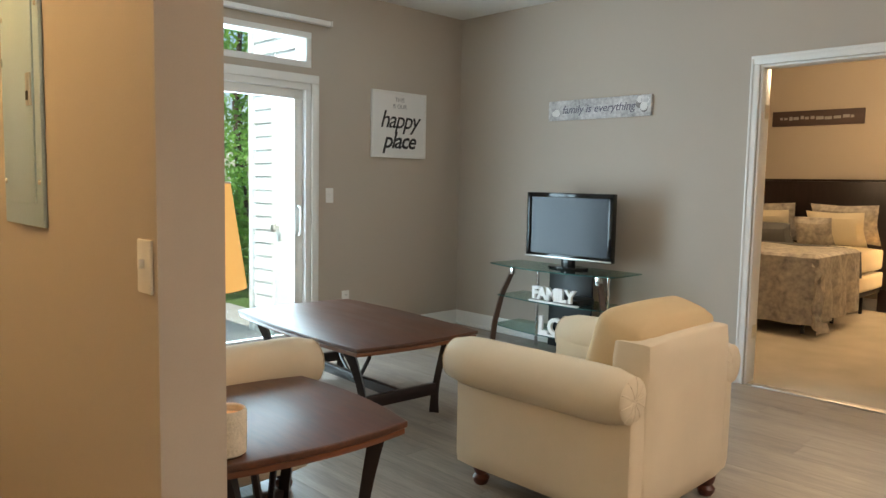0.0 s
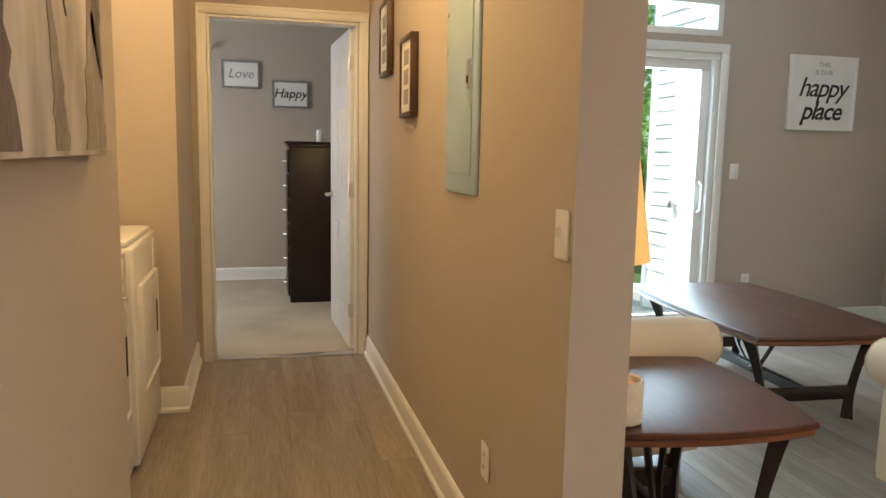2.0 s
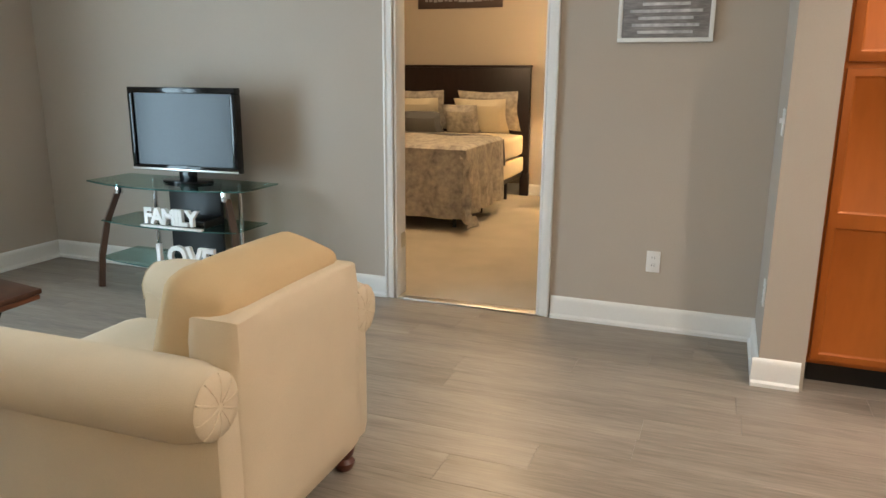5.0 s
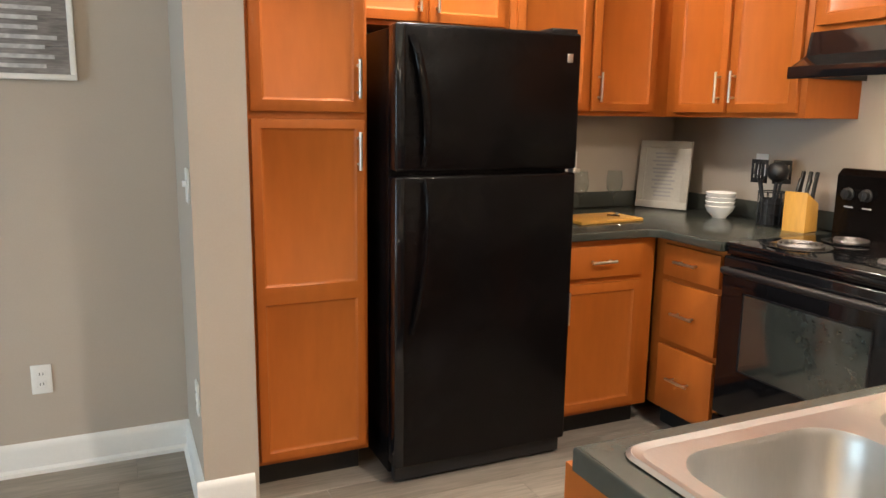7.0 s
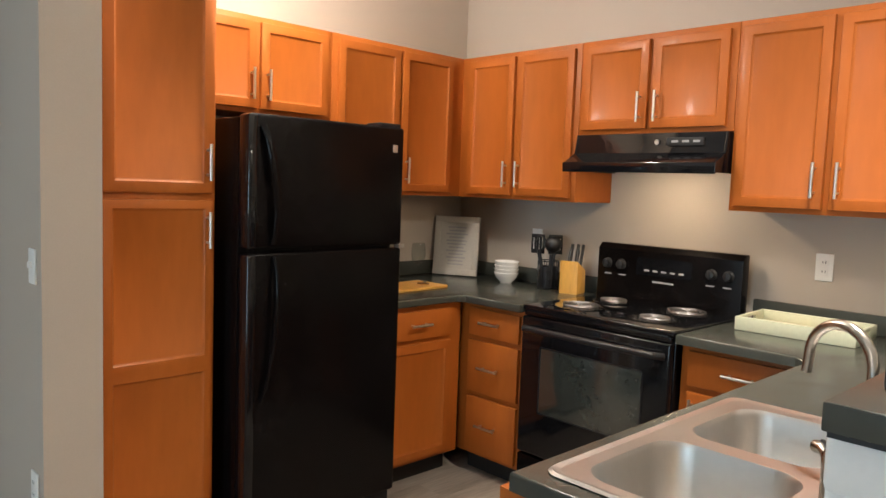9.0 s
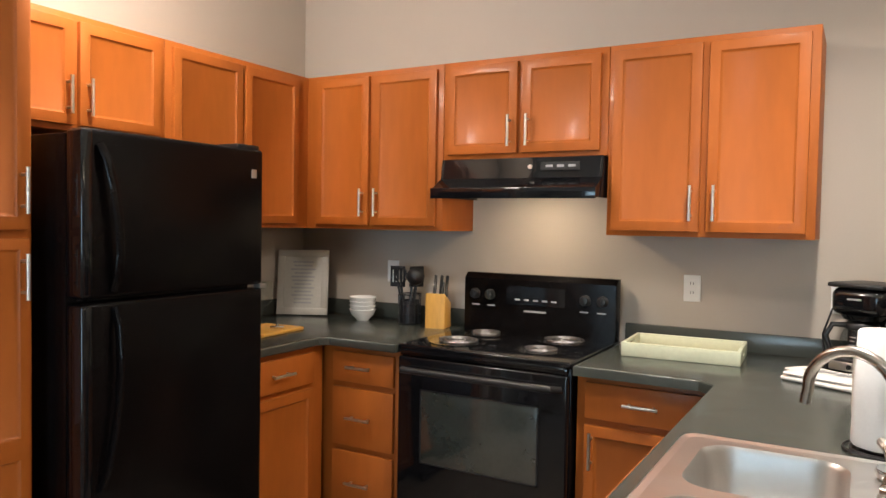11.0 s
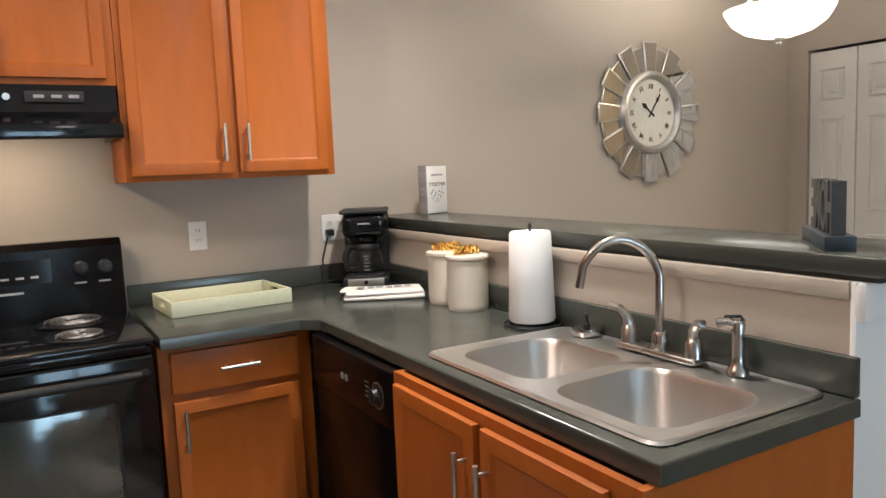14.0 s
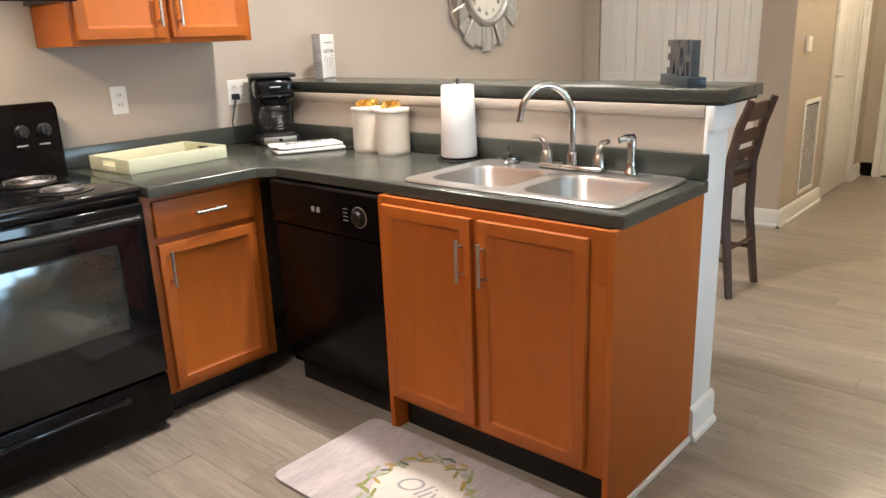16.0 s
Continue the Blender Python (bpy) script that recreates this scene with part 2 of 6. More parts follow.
def clear_glass(name, tint=(1, 1, 1), rough=0.0):
    """Thin pane: mostly clear with a mirror sheen."""
    m = bpy.data.materials.new(name)
    m.use_nodes = True
    n, l = m.node_tree.nodes, m.node_tree.links
    n.remove(n["Principled BSDF"])
    t, g, mx, lw, fr = (n.new("ShaderNodeBsdfTransparent"), n.new("ShaderNodeBsdfGlossy"), n.new("ShaderNodeMixShader"), n.new("ShaderNodeLayerWeight"), n.new("ShaderNodeMath"))
    t.inputs["Color"].default_value = (*tint, 1)
    g.inputs["Roughness"].default_value = rough
    lw.inputs["Blend"].default_value = 0.5
    pw = n.new("ShaderNodeMath")
    pw.operation, fr.operation = "POWER", "MULTIPLY_ADD"
    pw.inputs[1].default_value = 4.0
    fr.inputs[1].default_value, fr.inputs[2].default_value = 0.7, 0.04
    l.new(lw.outputs["Facing"], pw.inputs[0])
    l.new(pw.outputs[0], fr.inputs[0])
    l.new(fr.outputs[0], mx.inputs[0])
    l.new(t.outputs[0], mx.inputs[1])
    l.new(g.outputs[0], mx.inputs[2])
    l.new(mx.outputs[0], n["Material Output"].inputs["Surface"])
    return m


# leaves let light through
_n, _l = M_LEAF.node_tree.nodes, M_LEAF.node_tree.links
_tr, _mx = _n.new("ShaderNodeBsdfTranslucent"), _n.new("ShaderNodeMixShader")
_tr.inputs["Color"].default_value = (0.30, 0.55, 0.10, 1)
_mx.inputs[0].default_value = 0.4
_l.new(_n["Principled BSDF"].outputs[0], _mx.inputs[1])
_l.new(_tr.outputs[0], _mx.inputs[2])
_l.new(_mx.outputs[0], _n["Material Output"].inputs["Surface"])
M_PANE = clear_glass("window_glass", (0.93, 0.97, 0.97))
M_GREENGLASS = clear_glass("green_shelf_glass", (0.55, 0.72, 0.68))
M_CLEARGLASS = clear_glass("drinking_glass", (0.93, 0.95, 0.95))
M_GLASSEDGE = mat("glass_edge", (0.05, 0.14, 0.13), 0.15, var=0.1, bump=0)

# ---- mesh helpers ----
def box(x0, x1, y0, y1, z0, z1, r=0.0, seg=2):
    bm = bmesh.new()
    bmesh.ops.create_cube(bm, size=1.0)
    for v in bm.verts:
        v.co = Vector((x0 + (v.co.x + .5) * (x1 - x0), y0 + (v.co.y + .5) * (y1 - y0), z0 + (v.co.z + .5) * (z1 - z0)))
    if r:
        bmesh.ops.bevel(bm, geom=bm.edges[:], offset=r, segments=seg, profile=0.5, affect="EDGES")
    return bm


def join(*bms):
    out = bmesh.new()
    for b in bms:
        me = bpy.data.meshes.new("tmp")
        b.to_mesh(me)
        out.from_mesh(me)
        bpy.data.meshes.remove(me)
        b.free()
    return out


def moved(bm, m):
    bmesh.ops.transform(bm, matrix=m, verts=bm.verts[:])
    return bm


def lathe(profile, n=24, cx=0.0, cy=0.0, cz=0.0, caps=True):
    """Turned shape: profile of (radius, z)."""
    bm = bmesh.new()
    rings = []
    for r, z in profile:
        rings.append([bm.verts.new((cx + max(r, 1e-4) * math.cos(2 * math.pi * i / n), cy + max(r, 1e-4) * math.sin(2 * math.pi * i / n), cz + z)) for i in range(n)])
    for a, b in zip(rings, rings[1:]):
        for i in range(n):
            bm.faces.new((a[i], a[(i + 1) % n], b[(i + 1) % n], b[i]))
    if caps:
        bm.faces.new(list(reversed(rings[0])))
        bm.faces.new(rings[-1])
    bmesh.ops.recalc_face_normals(bm, faces=bm.faces[:])
    return bm


def tube(points, r, n=10, radii=None, flat=1.0):
    """A round bar swept along points."""
    bm = bmesh.new()
    pts = [Vector(p) for p in points]
    rings, side = [], None
    for i, p in enumerate(pts):
        d = (pts[min(i + 1, len(pts) - 1)] - pts[max(i - 1, 0)]).normalized()
        if side is None:
            side = d.cross(Vector((0, 0, 1)) if abs(d.z) < 0.9 else Vector((1, 0, 0))).normalized()
        side = (side - d * side.dot(d)).normalized()
        up = d.cross(side)
        rr = radii[i] if radii else r
        rings.append([bm.verts.new(p + side * rr * math.cos(2 * math.pi * k / n) + up * rr * flat * math.sin(2 * math.pi * k / n)) for k in range(n)])
    for a, b in zip(rings, rings[1:]):
        for k in range(n):
            bm.faces.new((a[k], a[(k + 1) % n], b[(k + 1) % n], b[k]))
    bm.faces.new(list(reversed(rings[0])))
    bm.faces.new(rings[-1])
    bmesh.ops.recalc_face_normals(bm, faces=bm.faces[:])
    return bm


def slab(poly, z0, z1, r=0.0, seg=2):
    """A plan outline given height."""
    bm = bmesh.new()
    f = bm.faces.new([bm.verts.new((x, y, z0)) for x, y in poly])
    up = [v for v in bmesh.ops.extrude_face_region(bm, geom=[f])["geom"] if isinstance(v, bmesh.types.BMVert)]
    for v in up:
        v.co.z = z1
    bmesh.ops.recalc_face_normals(bm, faces=bm.faces[:])
    if r:
        es = [e for e in bm.edges if abs(e.verts[0].co.z - e.verts[1].co.z) < 1e-6]
        bmesh.ops.bevel(bm, geom=es, offset=r, segments=seg, profile=0.5, affect="EDGES")
    return bm


def profile_y(poly, y0, y1, r=0.0, seg=2):
    """An outline in x and z, drawn out along y."""
    return moved(slab([(x, z) for x, z in poly], -y1, -y0, r, seg), pose(0, 0, 0, 90))


def pillow(w, h, t, n=9, pinch=0.16):
    """A stuffed cushion lying in x and y, thick in z."""
    bm = bmesh.new()
    g = {}
    for s in (1, -1):
        for i in range(n + 1):
            for j in range(n + 1):
                u, v = 2 * i / n - 1, 2 * j / n - 1
                edge = i in (0, n) or j in (0, n)
                if s < 0 and edge:
                    g[s, i, j] = g[1, i, j]
                    continue
                k = 1 - pinch * (1 - abs(u)) * abs(v) ** 3 * 0.6
                q = 1 - pinch * (1 - abs(v)) * abs(u) ** 3 * 0.6
                zz = 0 if edge else s * t / 2 * ((1 - u ** 4) * (1 - v ** 4)) ** 0.5
                g[s, i, j] = bm.verts.new((u * w / 2 * q, v * h / 2 * k, zz))
    for s in (1, -1):
        for i in range(n):
            for j in range(n):
                q = [g[s, i, j], g[s, i + 1, j], g[s, i + 1, j + 1], g[s, i, j + 1]]
                bm.faces.new(q if s > 0 else q[::-1])
    return bm


def finish(name, bm, material, smooth=True):
    me = bpy.data.meshes.new(name)
    bm.to_mesh(me)
    bm.free()
    me.materials.append(material)
    if smooth:
        me.shade_smooth()
        me.set_sharp_from_angle(angle=radians(38))
    return me


def part(name, bm, material, parent, label="", m=None):
    ob = new(name, bm if isinstance(bm, bpy.types.Mesh) else finish(name, bm, material))
    ob.parent = parent
    if m is not None:
        ob.matrix_local = m
    return tagged(ob, label)


def thing(name, m, label, category, group=""):
    ob = new(name)
    ob.empty_display_size = 0.1
    ob.matrix_world = m if isinstance(m, Matrix) else pose(*m)
    return tagged(ob, label, category, group)


def solid(name, bm, material, label, category, group="", m=None):
    """A thing that is one mesh."""
    ob = new(name, finish(name, bm, material))
    if m is not None:
        ob.matrix_world = m
    return tagged(ob, label, category, group)


def structure(name, bm, material, label="", category=""):
    return tagged(new(name, finish(name, bm, material)), label, category, kind="structure")


def lettering(text, size, depth=0.002, shear=0.0, offset=0.0, spacing=1.0):
    """Words as a mesh, centred, standing in x and z and facing -y."""
    c = bpy.data.curves.new("words", "FONT")
    c.body, c.size, c.extrude, c.shear, c.offset, c.resolution_u = text, size, depth, shear, offset, 3
    c.align_x, c.align_y, c.space_character = "CENTER", "CENTER", spacing
    o = bpy.data.objects.new("words", c)
    scene.collection.objects.link(o)
    dg = bpy.context.evaluated_depsgraph_get()
    me = bpy.data.meshes.new_from_object(o.evaluated_get(dg))
    bm = bmesh.new()
    bm.from_mesh(me)
    bpy.data.objects.remove(o)
    bpy.data.curves.remove(c)
    bpy.data.meshes.remove(me)
    return moved(bm, pose(0, 0, 0, 90))


def bars(rows, w, h, depth=0.002, seed=1):
    """Lines of writing too small to read, as plain bars in x and z."""
    rnd = random.Random(seed)
    bm = []
    for i in range(rows):
        z = h / 2 - (i + .5) * h / rows
        ww = w * rnd.uniform(0.55, 1.0)
        bm.append(box(-ww / 2, ww / 2, -depth, depth, z - h / rows * .22, z + h / rows * .22))
    return join(*bm)

# ---- rooms ----
H = 2.75          # ceiling height
XT = 1.335        # television wall, facing west
XK = 1.49         # kitchen east wall
YN = 7.31         # patio door wall
XH0, XH1 = -2.83, -2.68   # wall between hall and living room
XL = -3.84        # hall west wall
YD = 7.11         # hall end wall
XC, YE, XF = -4.45, 1.565, -6.70   # closet face, entry passage wall, front door wall
SUBFLOOR = structure("floor", join(box(-6.8, 1.44, -0.14, 7.45, -0.06, -0.010), box(-6.8, XK, -0.14, 2.5, -0.058, -0.011)), M_SUB,
                     "grey-brown wood plank floor through living room and kitchen", "floor")
structure("wall_south", box(XF - .12, XK + .12, -0.12, 0, 0, H), M_WALL, "painted greige kitchen and dining wall", "wall")
structure("wall_kitchen_east", box(XK, XK + .12, 0, 2.40, 0, H), M_WALL, "painted greige wall behind refrigerator", "wall")
structure("wall_stub", box(0.762, XT + .12, 2.405, 2.59, 0, H), M_WALL, "short painted wall beside the pantry", "wall")
structure("wall_east", join(box(XT, XT + .12, 2.59, 3.715, 0, H), box(XT, XT + .12, 4.60, YN, 0, H), box(XT, XT + .12, 3.715, 4.60, 2.085, H)),
          M_WALL, "greige living room wall with bedroom doorway", "wall")
structure("wall_north", join(box(XH0, -2.16, YN, YN + .16, 0, H), box(-0.27, XT + .12, YN, YN + .16, 0, H),
                             box(-2.16, -0.27, YN, YN + .16, 2.02, 2.135), box(-2.16, -0.27, YN, YN + .16, 2.395, H)),
          M_WALL, "greige wall with patio door and transom", "wall")
structure("wall_hall_east", box(XH0, XH1, 4.045, YN, 0, H), M_WALL, "warm-lit hall wall ending at living room", "wall")
structure("wall_hall_west", box(XL - .14, XL, 3.3, 4.60, 0, H), M_WALL, "hall wall with abstract canvas", "wall")
structure("wall_laundry_nib", box(-4.9, XL - .02, 6.25, YD, 0, H), M_WALL, "short wall beside laundry recess", "wall")
structure("wall_laundry_back", join(box(-4.9, -4.76, 4.60, 6.25, 0, H), box(-4.76, XL - .14, 4.46, 4.60, 0, H)), M_WALL, "laundry recess walls", "wall")
structure("wall_hall_end", join(box(-5.6, -3.765, YD, YD + .12, 0, H), box(-2.895, XH0, YD, YD + .12, 0, H), box(-3.765, -2.895, YD, YD + .12, 2.04, H)),
          M_WALL, "hall end wall with open bedroom door", "wall")
structure("wall_entry_north", box(XF, XL - .14, 3.3, 3.42, 0, H), M_WALL, "entry passage wall", "wall")
structure("wall_closet", join(box(XC - .12, XC, 1.345, YE - .12, 0, H), box(XC - .12, XC, 0, 0.13, 0, H), box(XC - .12, XC, 0.13, 1.345, 2.03, H)),
          M_WALL, "dining wall around bifold closet", "wall")
structure("wall_closet_back", box(-5.20, -5.10, 0, YE - .12, 0, H), M_WALL, "closet back wall", "wall")
structure("wall_entry_south", join(box(-5.47, XC, YE - .12, YE, 0, H), box(XF, -6.32, YE - .12, YE, 0, H), box(-6.32, -5.47, YE - .12, YE, 2.04, H)),
          M_WALL, "entry passage wall with vent and door", "wall")
structure("wall_entry_end", join(box(XF - .12, XF, -0.12, 1.74, 0, H), box(XF - .12, XF, 2.66, 3.42, 0, H), box(XF - .12, XF, 1.74, 2.66, 2.05, H)), M_WALL, "entry end wall with the front door", "wall")
structure("ceiling", join(box(-6.85, XK + .12, -0.12, 2.58, H, H + .1), box(-6.85, XT + .12, 2.58, YN + .16, H, H + .1)), M_CEIL, "flat white painted ceiling", "ceiling")
# bedroom east of the living room
structure("bedroom_carpet", box(XT + .005, 5.52, 2.58, 7.35, -0.05, 0.006), M_CARPET, "worn beige bedroom carpet", "carpet")
structure("bedroom_wall_east", box(5.40, 5.52, 2.58, 7.4, 0, H), M_WALL, "bedroom wall behind the headboard", "wall")
structure("bedroom_wall_south", box(XT + .12, 5.52, 2.46, 2.58, 0, H), M_WALL, "bedroom side wall", "wall")
structure("bedroom_wall_north", box(XT + .12, 5.52, 7.28, 7.4, 0, H), M_WALL, "bedroom side wall", "wall")
structure("bedroom_ceiling", box(XT + .12, 5.52, 2.46, 7.4, H, H + .1), M_CEIL, "white bedroom ceiling", "ceiling")
# second bedroom past the hall
structure("second_bedroom_carpet", box(-5.6, -2.1, YD + .005, 9.95, -0.05, 0.006), M_CARPET, "light grey-beige carpet", "carpet")
structure("second_bedroom_wall_north", box(-5.7, -2.1, 9.90, 10.02, 0, H), M_WALL, "grey second bedroom wall", "wall")
structure("second_bedroom_wall_east", box(-2.22, -2.1, 7.48, 9.9, 0, H), M_WALL, "second bedroom side wall", "wall")
structure("second_bedroom_wall_west", box(-5.7, -5.58, YD + .12, 9.9, 0, H), M_WALL, "second bedroom side wall", "wall")
structure("second_bedroom_ceiling", box(-5.7, -2.1, YN + .16, 10.0, H, H + .1), M_CEIL, "white ceiling", "ceiling")
structure("hall_ceiling_strip", box(-5.7, -2.1, YD + .0, YN + .16, H + .101, H + .15), M_CEIL, "white ceiling", "ceiling")


def baseboard(x0, y0, x1, y1):
    """Runs from the first point to the second with the room on its right hand."""
    a = math.degrees(math.atan2(y1 - y0, x1 - x0))
    ln = math.hypot(x1 - x0, y1 - y0)
    poly = [(0, 0), (0.026, 0), (0.026, 0.016), (0.014, 0.026), (0.014, 0.100), (0.011, 0.114), (0.004, 0.124), (0, 0.126)]
    bm = bmesh.new()
    rows = [[bm.verts.new((s, -d, z)) for d, z in poly] for s in (0, ln)]
    n = len(poly)
    for i in range(n):
        bm.faces.new((rows[0][i], rows[0][(i + 1) % n], rows[1][(i + 1) % n], rows[1][i]))
    bm.faces.new(rows[0][::-1])
    bm.faces.new(rows[1])
    bmesh.ops.recalc_face_normals(bm, faces=bm.faces[:])
    ob = structure("baseboard", bm, M_TRIM, "white painted wooden baseboard", "baseboard")
    ob.matrix_world = pose(x0, y0, 0, 0, 0, a)
    return ob


for run in ((XT, YN, XT, 4.655), (XT, 3.645, XT, 2.59), (XT, 2.59, 0.762, 2.59), (0.762, 2.616, 0.762, 2.42), (-0.20, YN, XT, YN), (XH0, YD, XH0, 4.045),
            (XH0 - .026, 4.045, XH1 + .026, 4.045), (XH1, 4.045, XH1, YN), (XH1, YN, -2.23, YN), (XL - .02, 6.25, XL - .02, YD), (-4.1, 6.25, XL + .006, 6.25), (XL, 3.3, XL, 4.6),
            (-5.6, 9.9, -2.2, 9.9), (5.4, 7.3, 5.4, 2.6), (XC, 1.35, XC, YE + .026), (-1.6, 0, XC, 0), (XC + .026, YE, -5.41, YE), (-6.38, YE, XF, YE), (XF, 1.68, XF, YE), (XF, 3.3, XL, 3.3)):
    # the room lies to the right of travel
    baseboard(*run)


def ring(x0, x1, z0, z1, y0, y1, w, r=0.003, foot=True):
    """A flat frame standing in x and z, its members butted."""
    bms = [box(x0, x0 + w, y0, y1, z0 + (w if foot else 0), z1 - w, r), box(x1 - w, x1, y0, y1, z0 + (w if foot else 0), z1 - w, r), box(x0, x1, y0, y1, z1 - w, z1, r)]
    if foot:
        bms.append(box(x0, x1, y0, y1, z0, z0 + w, r))
    return bms


def casing(name, m, w, h, depth, cw=0.06, label="white painted door casing"):
    """Trim round an opening w by h in a wall lying along x: both faces and the jamb."""
    bms = ring(-.001, w + .001, 0, h + .001, -0.004, depth + .004, .014, .002, False)
    for y0, y1 in ((-0.018, -.0015), (depth + .0015, depth + .018)):
        bms += ring(-cw, w + cw, 0, h + cw, y0, y1, cw - .004, .005, False)
        q = y0 - .006 if y0 < 0 else y1
        bms += ring(-cw + .001, w + cw - .001, 0, h + cw - .001, q, q + .006, .016, .002, False)
    ob = structure(name, join(*bms), M_TRIM, label, "door frame")
    ob.matrix_world = m
    return ob


casing("door_frame_1", pose(XT, 4.60, 0, 0, 0, -90), 0.885, 2.085, 0.12)
casing("door_frame_2", pose(-3.765, YD, 0, 0, 0, 0), 0.87, 2.04, 0.12)
casing("door_frame_4", pose(XF, 2.66, 0, 0, 0, -90) @ pose(0, -.12, 0), 0.92, 2.05, 0.12)
casing("door_frame_3", pose(-6.32, YE, 0, 0, 0, 180) @ pose(-0.85, 0, 0), 0.85, 2.04, 0.12)
structure("threshold", box(XT - .02, XT + .05, 3.73, 4.54, 0, 0.010, .003), M_NICKEL, "thin metal carpet strip", "threshold")
structure("threshold_hall", box(-3.75, -2.91, YD - .02, YD + .04, 0, 0.010, .003), M_NICKEL, "thin metal carpet strip", "threshold")


def six_panel(w, h, t=0.036):
    """A moulded six-panel door leaf from the hinge at x 0, standing along x."""
    bm = box(0, w, 0, t, 0, h, .002)
    out = [bm]
    sx = 0.11
    pw = (w - 3 * sx) / 2
    for z0, z1 in ((0.22, 0.80), (0.98, 1.56), (1.68, h - .13)):
        for i in (0, 1):
            x0 = sx + i * (pw + sx)
            for y in (-.003, t - .003):
                fr = ring(x0, x0 + pw, z0, z1, y, y + .006, .02, .003) + [box(x0 + .045, x0 + pw - .045, y, y + .006, z0 + .045, z1 - .045, .003)]
                out += fr
    return join(*out)


def lever(parent, x, z, t=0.036, flip=1):
    for s, y in ((-1, 0.0), (1, t)):
        hd = part("lever_handle", join(moved(lathe([(.027, 0), (.027, .008), (.012, .012), (.011, .045)], 16), pose(x, y, z, 90 if s < 0 else -90)),
                                       tube([(x, y + s * .045, z), (x - flip * .03, y + s * .05, z), (x - flip * .11, y + s * .046, z - .004)], .009, 8)), M_NICKEL, parent, "satin nickel lever")


def hinges(parent, x, zs, t):
    for z in zs:
        part("hinge", join(box(x - .004, x + .002, t - .03, t + .004, z - .045, z + .045), moved(lathe([(.007, -.045), (.007, .045)], 8), pose(x, t + .004, z))), M_NICKEL, parent, "nickel hinge")


# hall-end door, swung into the second bedroom
d2 = thing("door_2", pose(-2.897, YD + .085, 0.012, 0, 0, 92.5), "white six-panel bedroom door standing open", "door")
part("leaf", six_panel(0.855, 2.015), M_DOORW, d2)
lever(d2, 0.79, 0.95)
hinges(d2, 0.0, (0.25, 1.02, 1.80), 0.036)
d2["kind"] = "structure"
# entry passage door
d3 = thing("door_3", pose(-6.315, YE - .045, 0.012), "closed white six-panel door beside the vent", "door")
part("leaf", six_panel(0.84, 2.015), M_DOORW, d3)
lever(d3, 0.78, 0.95)
hinges(d3, 0.0, (0.25, 1.02, 1.80), 0.036)
d3["kind"] = "structure"
# front door at the end of the passage
d4 = thing("door_4", pose(XF - .06, 2.65, 0.014, 0, 0, -90), "closed white six-panel front door", "door")
part("leaf", six_panel(0.90, 2.02), M_DOORW, d4)
lever(d4, 0.07, 0.95, flip=-1)
part("sill", box(0, .90, -.06, .06, -.013, -.002), M_SLOT, d4, "dark metal sill")
d4["kind"] = "structure"
# bifold closet
bf = thing("closet_door", pose(XC - .03, 1.343, 0.012, 0, 0, -90), "white panelled bifold closet doors, closed", "closet door")
for k in range(4):
    w = 0.297
    bm = [box(0, w, 0, .03, 0, 2.0, .003)]
    for z0, z1 in ((0.16, 0.88), (1.02, 1.60), (1.70, 1.90)):
        bm += ring(.07, w - .07, z0, z1, .026, .039, .02, .005) + [box(.112, w - .112, .026, .038, z0 + .042, z1 - .042, .006)]
    part("door_panel", join(*bm), M_DOORW, bf, m=pose(k * (w + .005) + .002, -.012 + .0, 0))
bf["kind"] = "structure"
# bedroom door, folded back out of sight against the bedroom wall, shows its hinges on the jamb
for z in (0.3, 1.75):
    structure("door_hinge", box(XT + .05, XT + .12, 4.583, 4.591, z, z + .09), M_NICKEL, "nickel hinge on the jamb", "hinge")


# ---- patio door and transom ----
def sliding_door():
    t = thing("patio_door", pose(-2.16, YN, 0), "white vinyl sliding glass patio door, closed", "patio door")
    W, HH = 1.89, 2.02
    part("door_frame", join(*ring(0, W, 0, HH, 0, .15, .048, .004)), M_TRIM, t)
    for i, (x0, x1, y) in enumerate(((.05, .98, .085), (.91, W - .05, .04))):
        sash = part("sash", join(*ring(x0, x1, .049, HH - .049, y, y + .04, .07, .004)), M_TRIM, t)
        g = part("pane", box(x0 + .07, x1 - .07, y + .018, y + .022, .12, HH - .12), M_PANE, sash)
        g.visible_shadow = False
    part("pull_handle", tube([(W - .09, .035, .88), (W - .09, 0.0, .90), (W - .09, -.004, .99), (W - .09, 0.0, 1.08), (W - .09, .035, 1.10)], .011, 8), M_TRIM, t, "white curved pull")
    part("latch_plate", box(.925, .97, .028, .04, .98, 1.1, .003), M_BLKPLAS, t, "dark latch plate")
    t["kind"] = "structure"
    c = 0.062
    structure("trim_patio_door", join(*ring(-2.16 - c, -.27 + c, 0, 2.02 + c, YN - .018, YN - .001, c, .005, False)), M_TRIM, "white casing round the patio door", "trim")
    w = thing("window_1", pose(-2.16, YN, 2.135), "wide low white-framed transom window", "window")
    part("window_frame", join(*ring(0, W, 0, .26, -.005, .15, .045, .004), box(.92, .97, .05, .1, .045, .215, .004)), M_TRIM, w)
    for x0, x1 in ((.05, .92), (.97, W - .05)):
        g = part("pane", box(x0, x1, .07, .074, .045, .21), M_PANE, w)
        g.visible_shadow = False
    w["kind"] = "structure"


